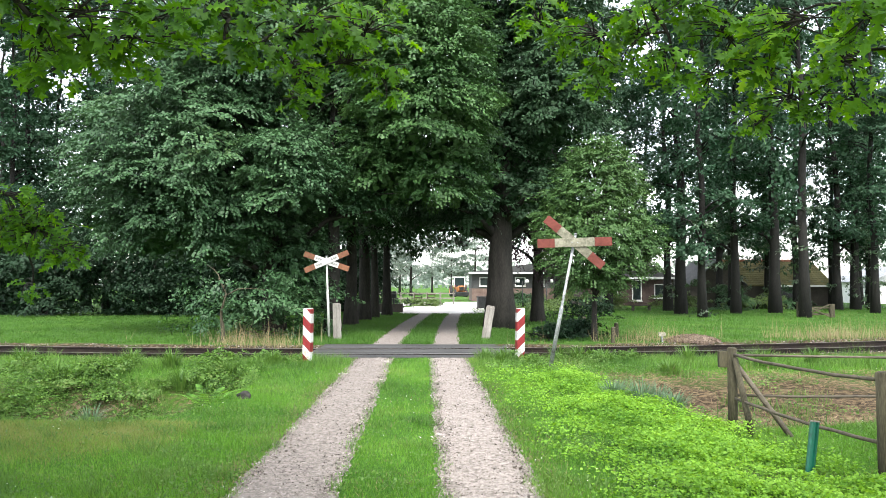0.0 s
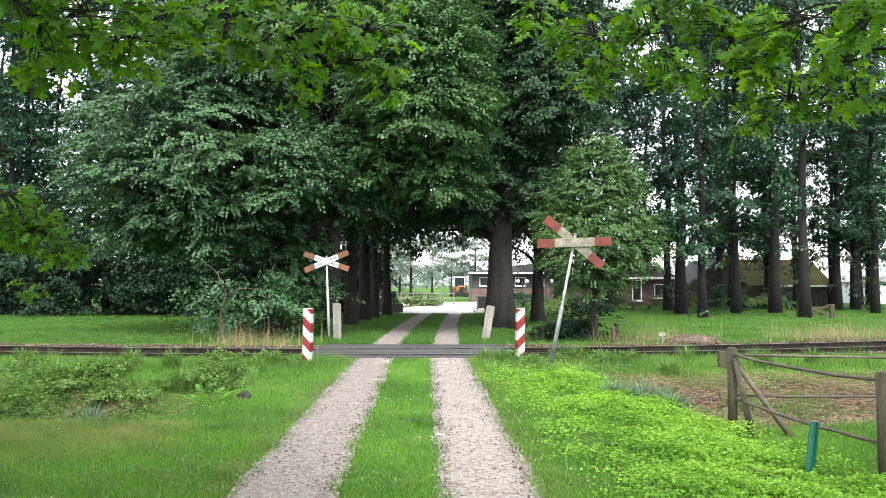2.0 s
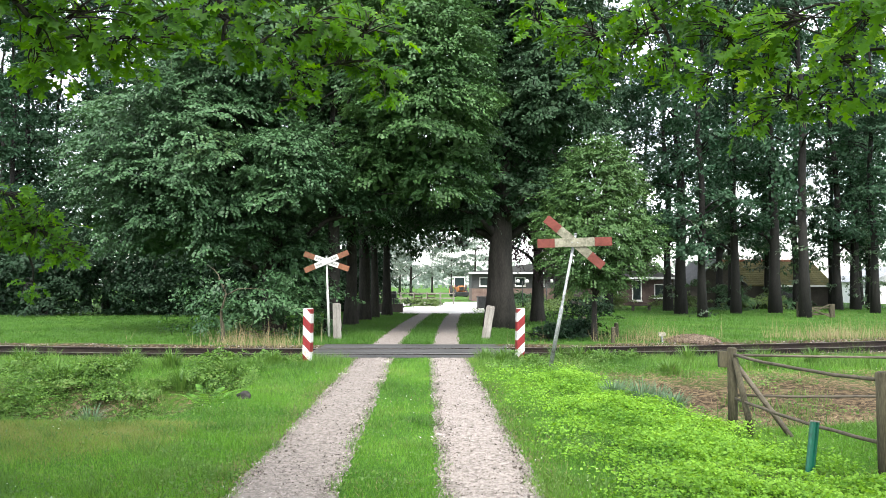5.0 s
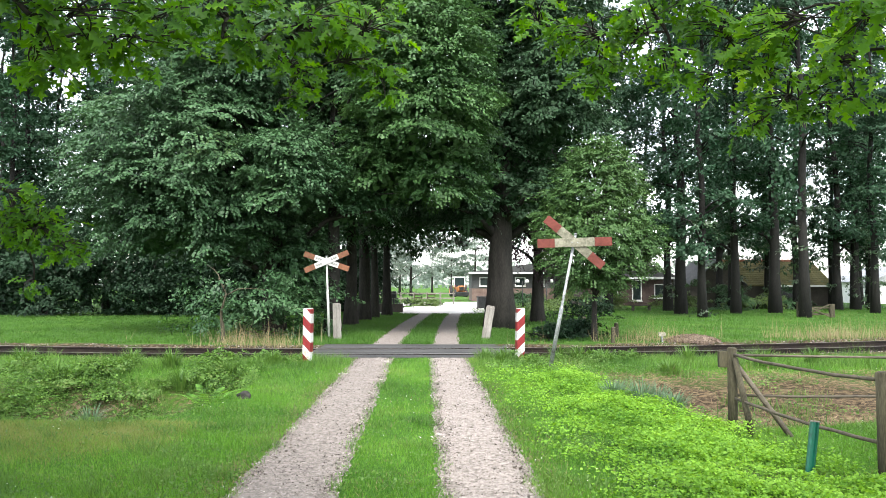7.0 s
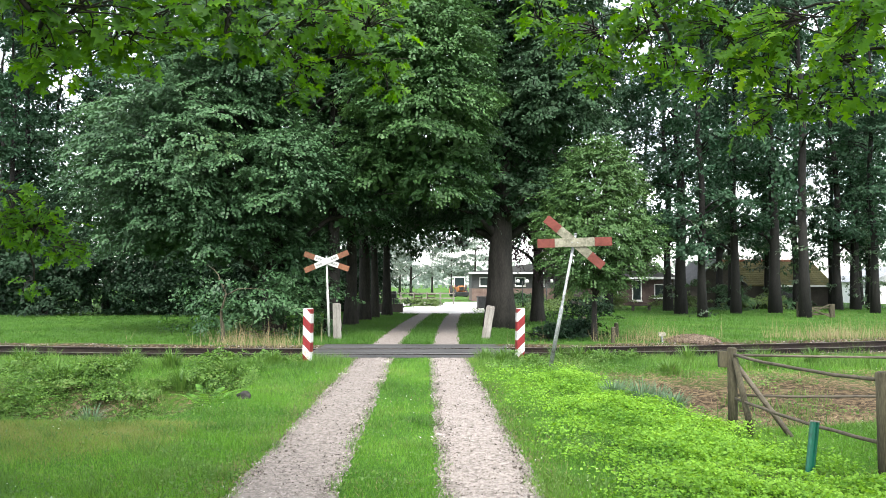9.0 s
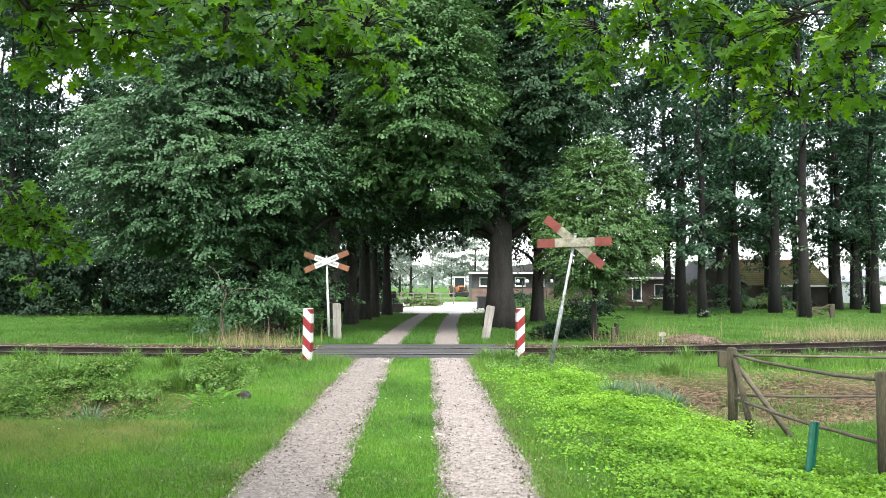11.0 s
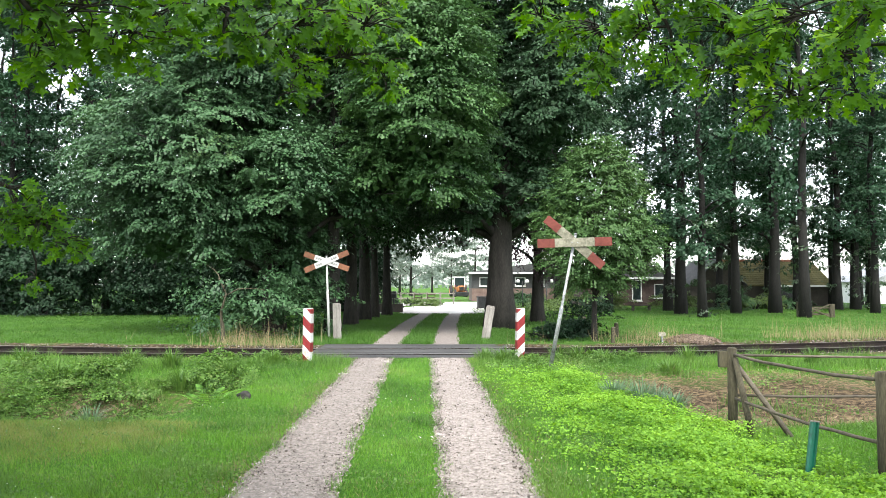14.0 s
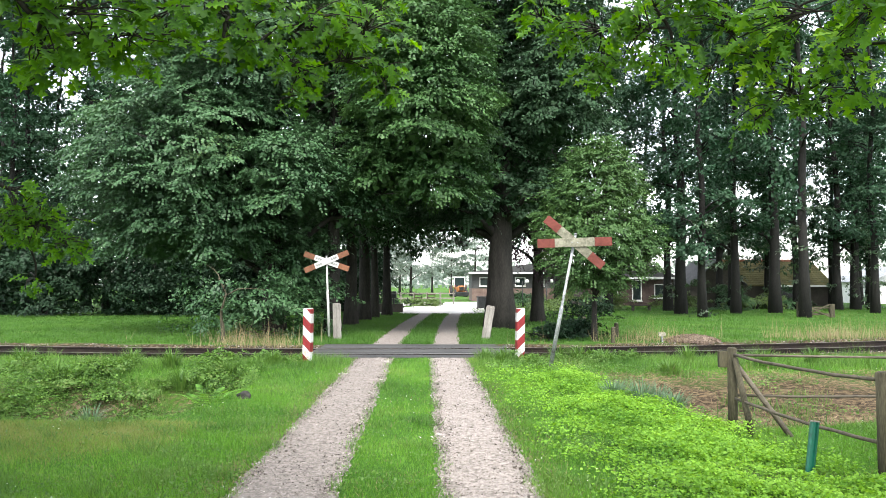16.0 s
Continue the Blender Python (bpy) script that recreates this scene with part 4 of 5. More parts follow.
simple("paddock_rails", pose(0, 58.09, 0), "two grey wooden paddock rails on posts", "fence rails",
       [("rail", (-6, 0.9, -0.025, 0.025, 0.42, 0.52), 0.01, GREYWOOD), ("rail", (-6, 0.9, -0.025, 0.025, 0.78, 0.88), 0.01, GREYWOOD)])
for i, (x, rz) in enumerate(((-1.75, 12), (-0.9, -8))):
    simple("garden_chair", pose(x, 55.4, 0, 0, 0, rz), "pale brown wooden garden chair on the grass", "chair",
           [("seat", (-0.3, 0.3, -0.3, 0.3, 0.4, 0.45), 0.01, POSTWOOD), ("back_slat", (-0.3, 0.3, 0.26, 0.29, 0.55, 0.61), 0.008, POSTWOOD), ("back_slat", (-0.3, 0.3, 0.26, 0.29, 0.76, 0.82), 0.008, POSTWOOD), ("back_post", (-0.3, -0.25, 0.245, 0.259, 0.5, 0.86), 0, POSTWOOD), ("back_post", (0.25, 0.3, 0.245, 0.259, 0.5, 0.86), 0, POSTWOOD), ("leg", (-0.3, -0.24, -0.3, -0.24, 0, 0.4), 0, POSTWOOD),
            ("leg", (0.24, 0.3, -0.3, -0.24, 0, 0.4), 0, POSTWOOD), ("leg", (-0.3, -0.24, 0.24, 0.3, 0, 0.5), 0, POSTWOOD), ("leg", (0.24, 0.3, 0.24, 0.3, 0, 0.5), 0, POSTWOOD)], "garden chairs")


def garden_lamp(m):
    t = thing("garden_lamp", m, "black garden lamp post with pale globes", "lamp post", "garden lamps")
    part("pole", tube(bmesh.new(), [(0, 0, -0.1), (0, 0, 0.25), (0, 0, 1.75)], [0.06, 0.035, 0.028], 8), DARKIRON, t)
    for s in (-1, 1):
        part("arm", tube(bmesh.new(), [(0, 0, 1.55), (s * 0.15, 0, 1.62), (s * 0.28, 0, 1.6)], [0.018, 0.016, 0.014], 6), DARKIRON, t)
        bm = bmesh.new()
        bmesh.ops.create_uvsphere(bm, u_segments=12, v_segments=8, radius=0.12, matrix=pose(s * 0.28, 0, 1.72))
        part("globe", bm, WHITEFRAME, t, "pale glass globe")


garden_lamp(pose(6.1, 45, 0))
garden_lamp(pose(4.9, 47, 0))
for i, (x, y, w, h) in enumerate(((5.2, 48, 1.2, 1.0), (7.6, 47, 1.6, 1.4), (9.8, 48, 1.5, 1.2), (17.5, 46.5, 1.5, 1.5), (19.2, 47, 1.3, 1.2), (14.9, 49, 0.9, 0.9), (21.2, 47.5, 1.2, 1.4), (5.8, 44.5, 0.8, 0.5))):
    undergrowth("garden_shrub", pose(x, y, 0), 130 + i, "rounded green garden shrub before the farm", [(0, 0, h * 0.5, w, 0.8, h * 0.6), (w * 0.4, 0, h * 0.4, w * 0.6, 0.7, h * 0.5)], SHRUB if i % 3 else LIME, 170, 20, 0.45, 0.13, "garden shrubs")


def field_gate():
    t = thing("field_gate", pose(16.6, 35.6, 0), "old brown wooden field gate on the far lawn", "gate")
    for x in (0, 1.5):
        part("post", boxed(x - 0.11, x + 0.11, -0.1, 0.1, -0.2, 0.62 + 0.1 * (x == 0), 0.02), POSTWOOD, t)
    for z in (0.15, 0.45):
        part("rail", boxed(0.112, 1.388, -0.03, 0.03, z - 0.04, z + 0.04, 0.01), POSTWOOD, t)
    part("brace", boxed(-0.72, 0.72, -0.05, -0.031, -0.035, 0.035, 0.008, pose(0.75, 0, 0.32, 0, -24, 0)), POSTWOOD, t)
    part("brace", boxed(-0.72, 0.72, -0.075, -0.051, -0.035, 0.035, 0.008, pose(0.75, 0, 0.32, 0, 24, 0)), POSTWOOD, t)


field_gate()
simple("garden_bench", pose(11.4, 44, 0, 0, 0, 6), "low dark wooden bench on the lawn", "bench",
       [("seat", (-0.6, 0.6, -0.18, 0.18, 0.3, 0.35), 0.01, DARKWOOD), ("leg", (-0.52, -0.44, -0.15, 0.15, 0, 0.3), 0.005, DARKWOOD), ("leg", (0.44, 0.52, -0.15, 0.15, 0, 0.3), 0.005, DARKWOOD)])
for i, (x, y, h) in enumerate(((4.5, 20.3, 0.4), (4.65, 25.3, 0.45), (5.1, 22.5, 0.4), (-9.2, 37.0, 0.7))):
    simple("low_fence_post", pose(x, y, 0, 0, 3 - 2 * i, 10 * i), "short dark wooden fence post in the grass", "fence post", [("body", (-0.05, 0.05, -0.05, 0.05, -0.2, h), 0.015, POSTWOOD), ("top", (-0.04, 0.04, -0.04, 0.04, h, h + 0.015), 0.005, GREYWOOD)], "low fence posts")
simple("marker_plate", pose(5.9, 20.6, 0, -12, 0, 8), "small white plate on a short stake in dry grass", "sign", [("stake", (-0.02, 0.02, -0.02, 0.02, -0.1, 0.18), 0, GALV), ("plate", (-0.1, 0.1, -0.032, -0.022, 0.14, 0.25), 0.004, CREAMPAINT)])


def boulder(name, m, r, mat, label, category, seed, flat=0.6):
    bm = bmesh.new()
    bmesh.ops.create_icosphere(bm, subdivisions=3, radius=1)
    for v in bm.verts:
        k = 1 + 0.25 * noise.noise(v.co * 1.6 + Vector((seed, 0, 0)))
        v.co = Vector((v.co.x * r * k, v.co.y * r * k, v.co.z * r * flat * k))
    me = bpy.data.meshes.new(name)
    bm.to_mesh(me)
    bm.free()
    ob = link(name, me, mat)
    ob.matrix_basis = m
    return tagged(ob, label, category)


boulder("stone", pose(-2.68, 10.35, 0.03, 0, 0, 30), 0.1, STONE, "dark stone at the lip of the ditch", "stone", 3, 0.8)
heap = boulder("gravel_heap", pose(6.75, 20.75, -0.06), 0.62, SOIL, "low heap of brown gravel beside the rails", "gravel heap", 8, 0.36)

rng = np.random.default_rng(77)
a, q = rng.uniform(0, 2 * np.pi, 5000), rng.random(5000) ** 0.6
p = np.stack([6.75 + np.cos(a) * q * 0.75, 20.75 + np.sin(a) * q * 0.7, 0.15 * (1 - q ** 2) + 0.02 * rng.random(5000)], 1)
s = rng.uniform(0.025, 0.06, 5000)
tagged(soup("heap_stones", kites(p, rng.normal(size=p.shape), np.array([0, -0.3, 1]) + rng.normal(scale=0.6, size=p.shape), s, s * 0.8), 4, BROWNSTONE), "loose brown stones on the gravel heap", "stones", kind="stuff")


def fern(m, seed):
    t = thing("fern", m, "light green fern at the ditch edge", "fern", "ferns")
    rr = random.Random(seed)
    for k in range(9):
        a = k * 0.7 + rr.uniform(-.2, .2)
        L = rr.uniform(0.4, 0.62)
        c, s = math.cos(a), math.sin(a)
        bm = bmesh.new()
        pts = [Vector((c * L * u, s * L * u, L * (1.3 * u - 0.75 * u * u))) for u in (0, 0.25, 0.5, 0.75, 1.0)]
        tube(bm, pts, [0.005, 0.004, 0.003, 0.002, 0.001], 4)
        for j in range(2, 22):
            u = j / 22
            p = Vector((c * L * u, s * L * u, L * (1.3 * u - 0.75 * u * u)))
            w = 0.15 * (1 - u) * min(1, u * 5) + 0.008
            for sd in (-1, 1):
                q = Vector((-s * sd * w, c * sd * w, -0.1 * w)) + Vector((c, s, 0)) * w * 0.4
                d = Vector((c, s, 0.3)) * 0.011
                bm.faces.new([bm.verts.new(v) for v in (p - d, p + q * 0.6 - d * 0.8, p + q, p + q * 0.6 + d * 0.8, p + d)])
        part("frond", bm, BLADE, t)


for i, (fx, fy) in enumerate(((-3.55, 9.9), (-3.15, 10.3), (-3.9, 9.75))):
    fern(pose(fx, fy, float(ground_z(np.array(fx), np.array(fy))) - 0.02), i)

# distance: single trees, then low woods all round, haze put into their leaf colour
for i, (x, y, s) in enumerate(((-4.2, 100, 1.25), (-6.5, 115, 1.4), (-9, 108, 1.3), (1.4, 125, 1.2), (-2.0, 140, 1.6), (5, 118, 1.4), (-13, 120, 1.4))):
    tree("distant_tree", pose(x, y, 0), 140 + i, "distant tree beyond the farmyard, paled by painted haze", [(0, 0, 5.2 * s, 3.0 * s, 2.4 * s, 2.6 * s), (1.2, 0, 3.8 * s, 2.2 * s, 2 * s, 1.6 * s)], HAZYLEAF, 6.5 * s, 0.22, 300, 15, 0.9, 0.3, None, "distant trees", limbs=8, bare=1.6, shell=0.3)
rng = np.random.default_rng(5)
n = 36000
ang = rng.uniform(0, 2 * np.pi, n)
dist = rng.uniform(230, 330, n)
hill = 6.5 + 2.2 * np.sin(ang * 23) + 1.6 * np.sin(ang * 61 + 1)
p = np.stack([np.sin(ang) * dist, np.cos(ang) * dist, rng.random(n) ** 0.8 * hill], axis=1)
woods = soup("distant_woods", kites(p, rng.normal(size=(n, 3)), rng.normal(size=(n, 3)), rng.uniform(1.0, 2.2, n), rng.uniform(0.8, 1.6, n)), 4, HAZYLEAF)
tagged(woods, "low belt of distant woods, grey-green with painted haze", "woods", kind="stuff")


# ---- grass, weeds and loose stones ----
def blades(rng, x, y, h, w, lean=0.5):
    n = len(x)
    z = ground_z(x, y) - 0.005
    a = rng.uniform(0, 2 * np.pi, n)
    dx, dy = np.cos(a) * w / 2, np.sin(a) * w / 2
    b = rng.uniform(0, 2 * np.pi, n)
    k = rng.random(n) * lean * h
    return np.stack([np.stack([x - dx, y - dy, z], 1), np.stack([x + dx, y + dy, z], 1), np.stack([x + np.cos(b) * k, y + np.sin(b) * k, z + h], 1)], axis=1).reshape(-1, 3)


def scatter(rng, n, y0, y1, x0=None, x1=None, near=1.6, slack=0.7):
    """Random places on the ground, thicker towards the drive's near end."""
    y = y0 + (y1 - y0) * rng.random(n) ** near
    if x0 is None:
        return rng.uniform(-1, 1, n) * (0.6 * y + slack), y
    return rng.uniform(x0, x1, n), y


def on_gravel(x, y, rng):
    r = np.abs(np.abs(x - road_x(y)) - OFF)
    deck = (x > CROSS0) & (x < CROSS1) & (y > 15.95) & (y < 19.55)
    return (r < 0.25 + 0.17 * rng.random(len(x)) ** 0.6 + 0.05 * lumps(x * 2, y * 2)) | deck


def elder_zone(x, y):
    left, right = ditches(x, y)
    edge = 0.72 + (10.5 - y) * 0.05 - np.clip(y - 10.5, 0, 9) * 0.12 + 0.12 * lumps(x, y, 1.2)
    return smooth(-0.15, 1.5, x - edge) * smooth(0.5, 0.1, right) * smooth(14.2, 10.8, y) * smooth(0.55, 0.0, x - 2.75 - 0.12 * (8 - y))


def stuff(name, verts, k, mat, label, category):
    return tagged(soup(name, verts, k, mat), label, category, kind="stuff")


rng = np.random.default_rng(21)
x, y = scatter(rng, 400000, 4.6, 16.4, near=1.35)
left, right = ditches(x, y)
ok = ~on_gravel(x, y, rng) & (left < 0.06 + 0.16 * rng.random(len(x))) & (right < 0.08 + 0.2 * rng.random(len(x))) & (rng.random(len(x)) > elder_zone(x, y) * 0.7)
x, y = x[ok], y[ok]
mid = np.abs(x - road_x(y)) < 0.5
h = rng.uniform(0.02, 0.055, len(x)) * (1 + 0.5 * lumps(x, y, 1.3, 1)) * np.where(mid, 0.9, 1.0) * (1 + 0.7 * smooth(10, 15, y))
stuff("lawn_grass", blades(rng, x, y, h, rng.uniform(0.004, 0.009, len(x)), 0.9), 3, BLADE, "short bright green mown grass along the drive", "grass")
# longer darker tufts and worn yellow blades
x, y = scatter(rng, 130000, 4.6, 15.5, near=1.3)
left, right = ditches(x, y)
ok = ~on_gravel(x, y, rng) & (left < 0.2) & (right < 0.2) & (lumps(x, y, 2.6, 3) + 0.6 * lumps(x, y, 0.8, 1) > 0.35)
x, y = x[ok], y[ok]
stuff("lawn_tufts", blades(rng, x, y, rng.uniform(0.05, 0.13, len(x)), rng.uniform(0.005, 0.01, len(x)), 1.2), 3, WEED, "longer grass tufts in the lawn", "grass")
x, y = scatter(rng, 90000, 4.6, 16.0, near=1.3)
left, right = ditches(x, y)
worn = smooth(-1.5, -0.3, y - 8.3) * smooth(0.3, 0.0, y - 8.3) * smooth(-2.2, -3.6, x) + 0.6 * smooth(0.3, 0.05, np.abs(np.abs(x - road_x(y)) - 1.25)) + 0.12
ok = ~on_gravel(x, y, rng) & (left < 0.3) & (right < 0.3) & (rng.random(len(x)) < worn)
x, y = x[ok], y[ok]
stuff("worn_grass", blades(rng, x, y, rng.uniform(0.02, 0.05, len(x)), rng.uniform(0.004, 0.008, len(x)), 1.5), 3, STRAW, "short yellowed grass along the ditch and drive", "grass")
x, y = scatter(rng, 110000, 6.6, 8.6, -9, -2.4, near=0.8)
left, right = ditches(x, y)
ok = (left < 0.3) & (rng.random(len(x)) < smooth(6.6, 7.9, y + 0.35 * lumps(x, y, 1.1, 2)) * smooth(-2.4, -3.4, x))
x, y = x[ok], y[ok]
stuff("yellowed_grass", blades(rng, x, y, rng.uniform(0.03, 0.06, len(x)), rng.uniform(0.005, 0.009, len(x)), 1.3), 3, YELLOWGRASS, "yellowed mown grass along the ditch lip", "grass")
x, y = scatter(rng, 60000, 4.6, 15.0, near=1.4)
left, right = ditches(x, y)
ok = ~on_gravel(x, y, rng) & (left < 0.15) & (right < 0.15) & (lumps(x, y, 3.1, 7) + 0.5 * lumps(x, y, 1.1, 4) + rng.normal(scale=0.3, size=len(x)) > 0.1)
x, y = x[ok], y[ok]
p = np.stack([x, y, ground_z(x, y) + rng.uniform(0.015, 0.06, len(x))], 1)
s = rng.uniform(0.012, 0.03, len(x))
stuff("clover_leaves", kites(p, rng.normal(size=p.shape) * np.array([1, 1, 0.3]), np.array([0, -0.2, 1]) + rng.normal(scale=0.4, size=p.shape), s, s * 0.8), 4, WEED, "low clover and broad-leaved weeds in the lawn", "weeds")
# clover heads in the lawn
x, y = scatter(rng, 500, 5, 14, near=1.2)
left, right = ditches(x, y)
ok = ~on_gravel(x, y, rng) & (left < 0.2) & (right < 0.2) & (lumps(x, y, 0.7, 9) > 0.1)
x, y = x[ok], y[ok]
p = np.stack([x, y, ground_z(x, y) + 0.05], 1)
stuff("clover_flowers", kites(p, rng.normal(size=p.shape), np.array([0, -0.5, 1]) + rng.normal(scale=0.3, size=p.shape), np.full(len(x), 0.012), np.full(len(x), 0.012)), 4, PETAL, "tiny white clover flowers in the lawn", "flowers")
# bright ground elder
x, y = scatter(rng, 230000, 4.6, 14.6, 0.3, 4.2, near=1.2)
ok = (rng.random(len(x)) < elder_zone(x, y) * (0.35 + 0.65 * smooth(-0.4, 0.25, lumps(x, y, 2.3, 9)))) & ~on_gravel(x, y, rng)
x, y = x[ok], y[ok]
z = ground_z(x, y) + (0.03 + 0.11 * rng.random(len(x)) ** 0.7) * (0.8 + 0.55 * lumps(x, y, 2.3, 9) + 0.3 * lumps(x, y, 6.0, 4))
p = np.stack([x, y, z], 1)
s = rng.uniform(0.018, 0.046, len(x))
ax = rng.normal(size=p.shape) * np.array([1, 1, 0.25])
stuff("ground_elder", kites(p, ax, np.array([0, -0.25, 1]) + rng.normal(scale=0.6, size=p.shape), s, s * 0.62), 4, ELDER, "bright yellow-green ground elder on the bank", "weeds")
# weeds on the banks
x, y = scatter(rng, 150000, 8.2, 16.2, -11.5, -2.3, near=1.0)
left, right = ditches(x, y)
patchy = smooth(-0.35, 0.15, lumps(x, y, 0.9, 2))
ok = (left > 0.12) & (rng.random(len(x)) < 0.12 + 0.88 * patchy)
x, y = x[ok], y[ok]
tall = (0.08 + 0.3 * patchy[ok]) * (1 + 0.5 * lumps(x, y, 2.4, 7))
p = np.stack([x, y, ground_z(x, y) + np.clip(tall, 0.03, 1) * rng.random(len(x))], 1)
s = rng.uniform(0.02, 0.06, len(x))
stuff("bank_weeds", kites(p, rng.normal(size=p.shape) * np.array([1, 1, 0.5]), np.array([0, -0.4, 1]) + rng.normal(scale=0.45, size=p.shape), s, s * 0.55), 4, BANKWEED, "mixed green weeds on the ditch bank", "weeds")
x, y = scatter(rng, 90000, 8.2, 16.3, -12, 12, near=0.9)
left, right = ditches(x, y)
green_ok = ((x < 0) & (left > 0.1) & (lumps(x, y, 1.2, 4) > 0.22)) | ((x > 0) & ((right > 0.1) & (lumps(x, y, 1.1, 6) > 0.5))) | ((y > 14.0) & (np.abs(x - road_x(y)) > 1.3))
x, y = x[green_ok], y[green_ok]
stuff("bank_grass", blades(rng, x, y, rng.uniform(0.1, 0.3, len(x)) * (1 + 0.5 * lumps(x, y, 1.9, 2)) * np.where(y > 14.3, 0.45 + 0.5 * (lumps(x, y, 1.5, 8) > 0.5), 1.0), rng.uniform(0.006, 0.014, len(x)), 0.9), 3, WEED, "long green grass on the ditch banks", "grass")
# leafy clumps on the banks
rr = random.Random(15)
for i in range(55):
    cx, cy = (rr.uniform(-9.5, -3.3), rr.uniform(10.0, 14.6))
    if cy < 11.6 and cx > -4.2:
        cy += 1.2
    hgt = rr.uniform(0.16, 0.42)
    undergrowth("weed_clump", pose(cx, cy, float(ground_z(np.array(cx), np.array(cy)))), 200 + i, "leafy green weed clump on the ditch bank", [(0, 0, hgt * 0.5, rr.uniform(0.25, 0.5), 0.25, hgt * 0.55)], WEED if i % 3 else BANKWEED, 60, 12, 0.16, 0.055, "weed clumps", "weeds", 0.006, WEED)
for i, (cx, cy, hgt) in enumerate(((1.35, 15.5, 0.2), (1.75, 15.0, 0.26), (2.25, 15.2, 0.22), (1.2, 16.0, 0.16), (2.9, 14.9, 0.24), (1.95, 14.2, 0.2), (3.6, 15.2, 0.22), (-2.95, 15.0, 0.16), (-3.6, 15.5, 0.2))):
    undergrowth("weed_clump", pose(cx, cy, float(ground_z(np.array(cx), np.array(cy)))), 240 + i, "fresh green weed tuft beside the crossing", [(0, 0, hgt * 0.5, 0.3, 0.2, hgt * 0.55)], WEED, 50, 12, 0.14, 0.05, "weed clumps", "weeds", 0.005, WEED)


def grass_tuft(x, y, seed, high, mat, count, wide=0.16):
    """Arching blades out of one root."""
    t = thing("grass_tuft", pose(x, y, float(ground_z(np.array(x), np.array(y))) - 0.01), "tuft of long arching grass on the ditch bank", "grass", "grass tufts")
    g = np.random.default_rng(seed)
    a, L = g.uniform(0, 2 * np.pi, count), high * g.uniform(0.6, 1.25, count)
    way = np.stack([np.cos(a), np.sin(a), np.zeros(count)], 1)
    side = np.stack([-np.sin(a), np.cos(a), np.zeros(count)], 1) * g.uniform(0.004, 0.009, count)[:, None]
    foot = way * (g.random(count) * wide)[:, None]
    lean = g.uniform(0.15, 0.8, count)
    rows = [foot + way * (L * lean * u * u)[:, None] + np.array([0, 0, 1.0]) * (L * (u - 0.45 * lean * u * u))[:, None] for u in (0, 0.5, 0.8, 1.0)]
    w = (1.0, 0.9, 0.6, 0.05)
    quads = [np.stack([rows[k] - side * w[k], rows[k] + side * w[k], rows[k + 1] + side * w[k + 1], rows[k + 1] - side * w[k + 1]], axis=1) for k in range(3)]
    tagged(soup("tuft", np.concatenate(quads).reshape(-1, 3), 4, mat, t), kind="stuff")


for i, (gx, gy, gh, blue) in enumerate(((2.55, 9.9, 0.34, 1), (2.3, 10.4, 0.3, 1), (2.85, 10.3, 0.32, 1), (2.95, 9.8, 0.26, 1), (2.7, 15.3, 0.4, 0), (2.35, 15.6, 0.34, 0), (3.2, 15.3, 0.3, 0), (4.9, 15.4, 0.34, 0), (0.85, 15.4, 0.3, 0),
                                        (1.2, 15.2, 0.34, 0), (6.0, 14.4, 0.42, 0), (5.3, 14.0, 0.26, 0), (4.0, 13.6, 0.28, 0), (-8.2, 15.0, 0.36, 0), (-5.7, 12.4, 0.5, 1), (-5.9, 12.1, 0.42, 1), (-6.5, 11.7, 0.36, 0), (-4.6, 13.5, 0.45, 0),
                                        (-5.1, 14.4, 0.4, 0), (-6.9, 13.7, 0.42, 0), (-7.8, 12.6, 0.46, 0), (-3.9, 13.9, 0.36, 0), (-4.0, 12.4, 0.4, 0), (-8.8, 13.4, 0.42, 0), (-6.0, 14.8, 0.34, 0), (-3.3, 14.8, 0.3, 0), (7.2, 14.9, 0.36, 0))):
    grass_tuft(gx, gy, 500 + i, gh, BLUEGRASS if blue else WEED, 150)
# small weeds over the hay and along the drive's right edge
x, y = scatter(rng, 60000, 8.2, 15.6, 0.7, 12, near=1.0)
left, right = ditches(x, y)
ok = ((right > 0.05) & (lumps(x, y, 1.5, 11) > 0.52)) | ((y > 13.2) & (x < 3.5) & (lumps(x, y, 1.8, 2) > -0.1) & (x - road_x(y) > 1.35))
x, y = x[ok], y[ok]
p = np.stack([x, y, ground_z(x, y) + 0.14 * rng.random(len(x)) * (1 + 0.6 * lumps(x, y, 2.5, 1))], 1)
s = rng.uniform(0.02, 0.06, len(x))
stuff("hay_weeds", kites(p, rng.normal(size=p.shape) * np.array([1, 1, 0.6]), np.array([0, -0.4, 1]) + rng.normal(scale=0.5, size=p.shape), s, s * 0.45), 4, WEED, "small green weeds growing through hay", "weeds")
# dry hay on the bank and along the railway
x, y = scatter(rng, 95000, 8.1, 15.2, -11, 12, near=1.0)
left, right = ditches(x, y)
ok = ((x > 0) & (right > 0.1)) | ((x < 0) & (left > 0.3) & (lumps(x, y, 0.9, 2) < -0.05) & (rng.random(len(x)) < 0.5))
x, y = x[ok], y[ok]
p = np.stack([x, y, ground_z(x, y) + 0.04 * rng.random(len(x))], 1)
ax = rng.normal(size=p.shape) * np.array([1, 0.8, 0.25])
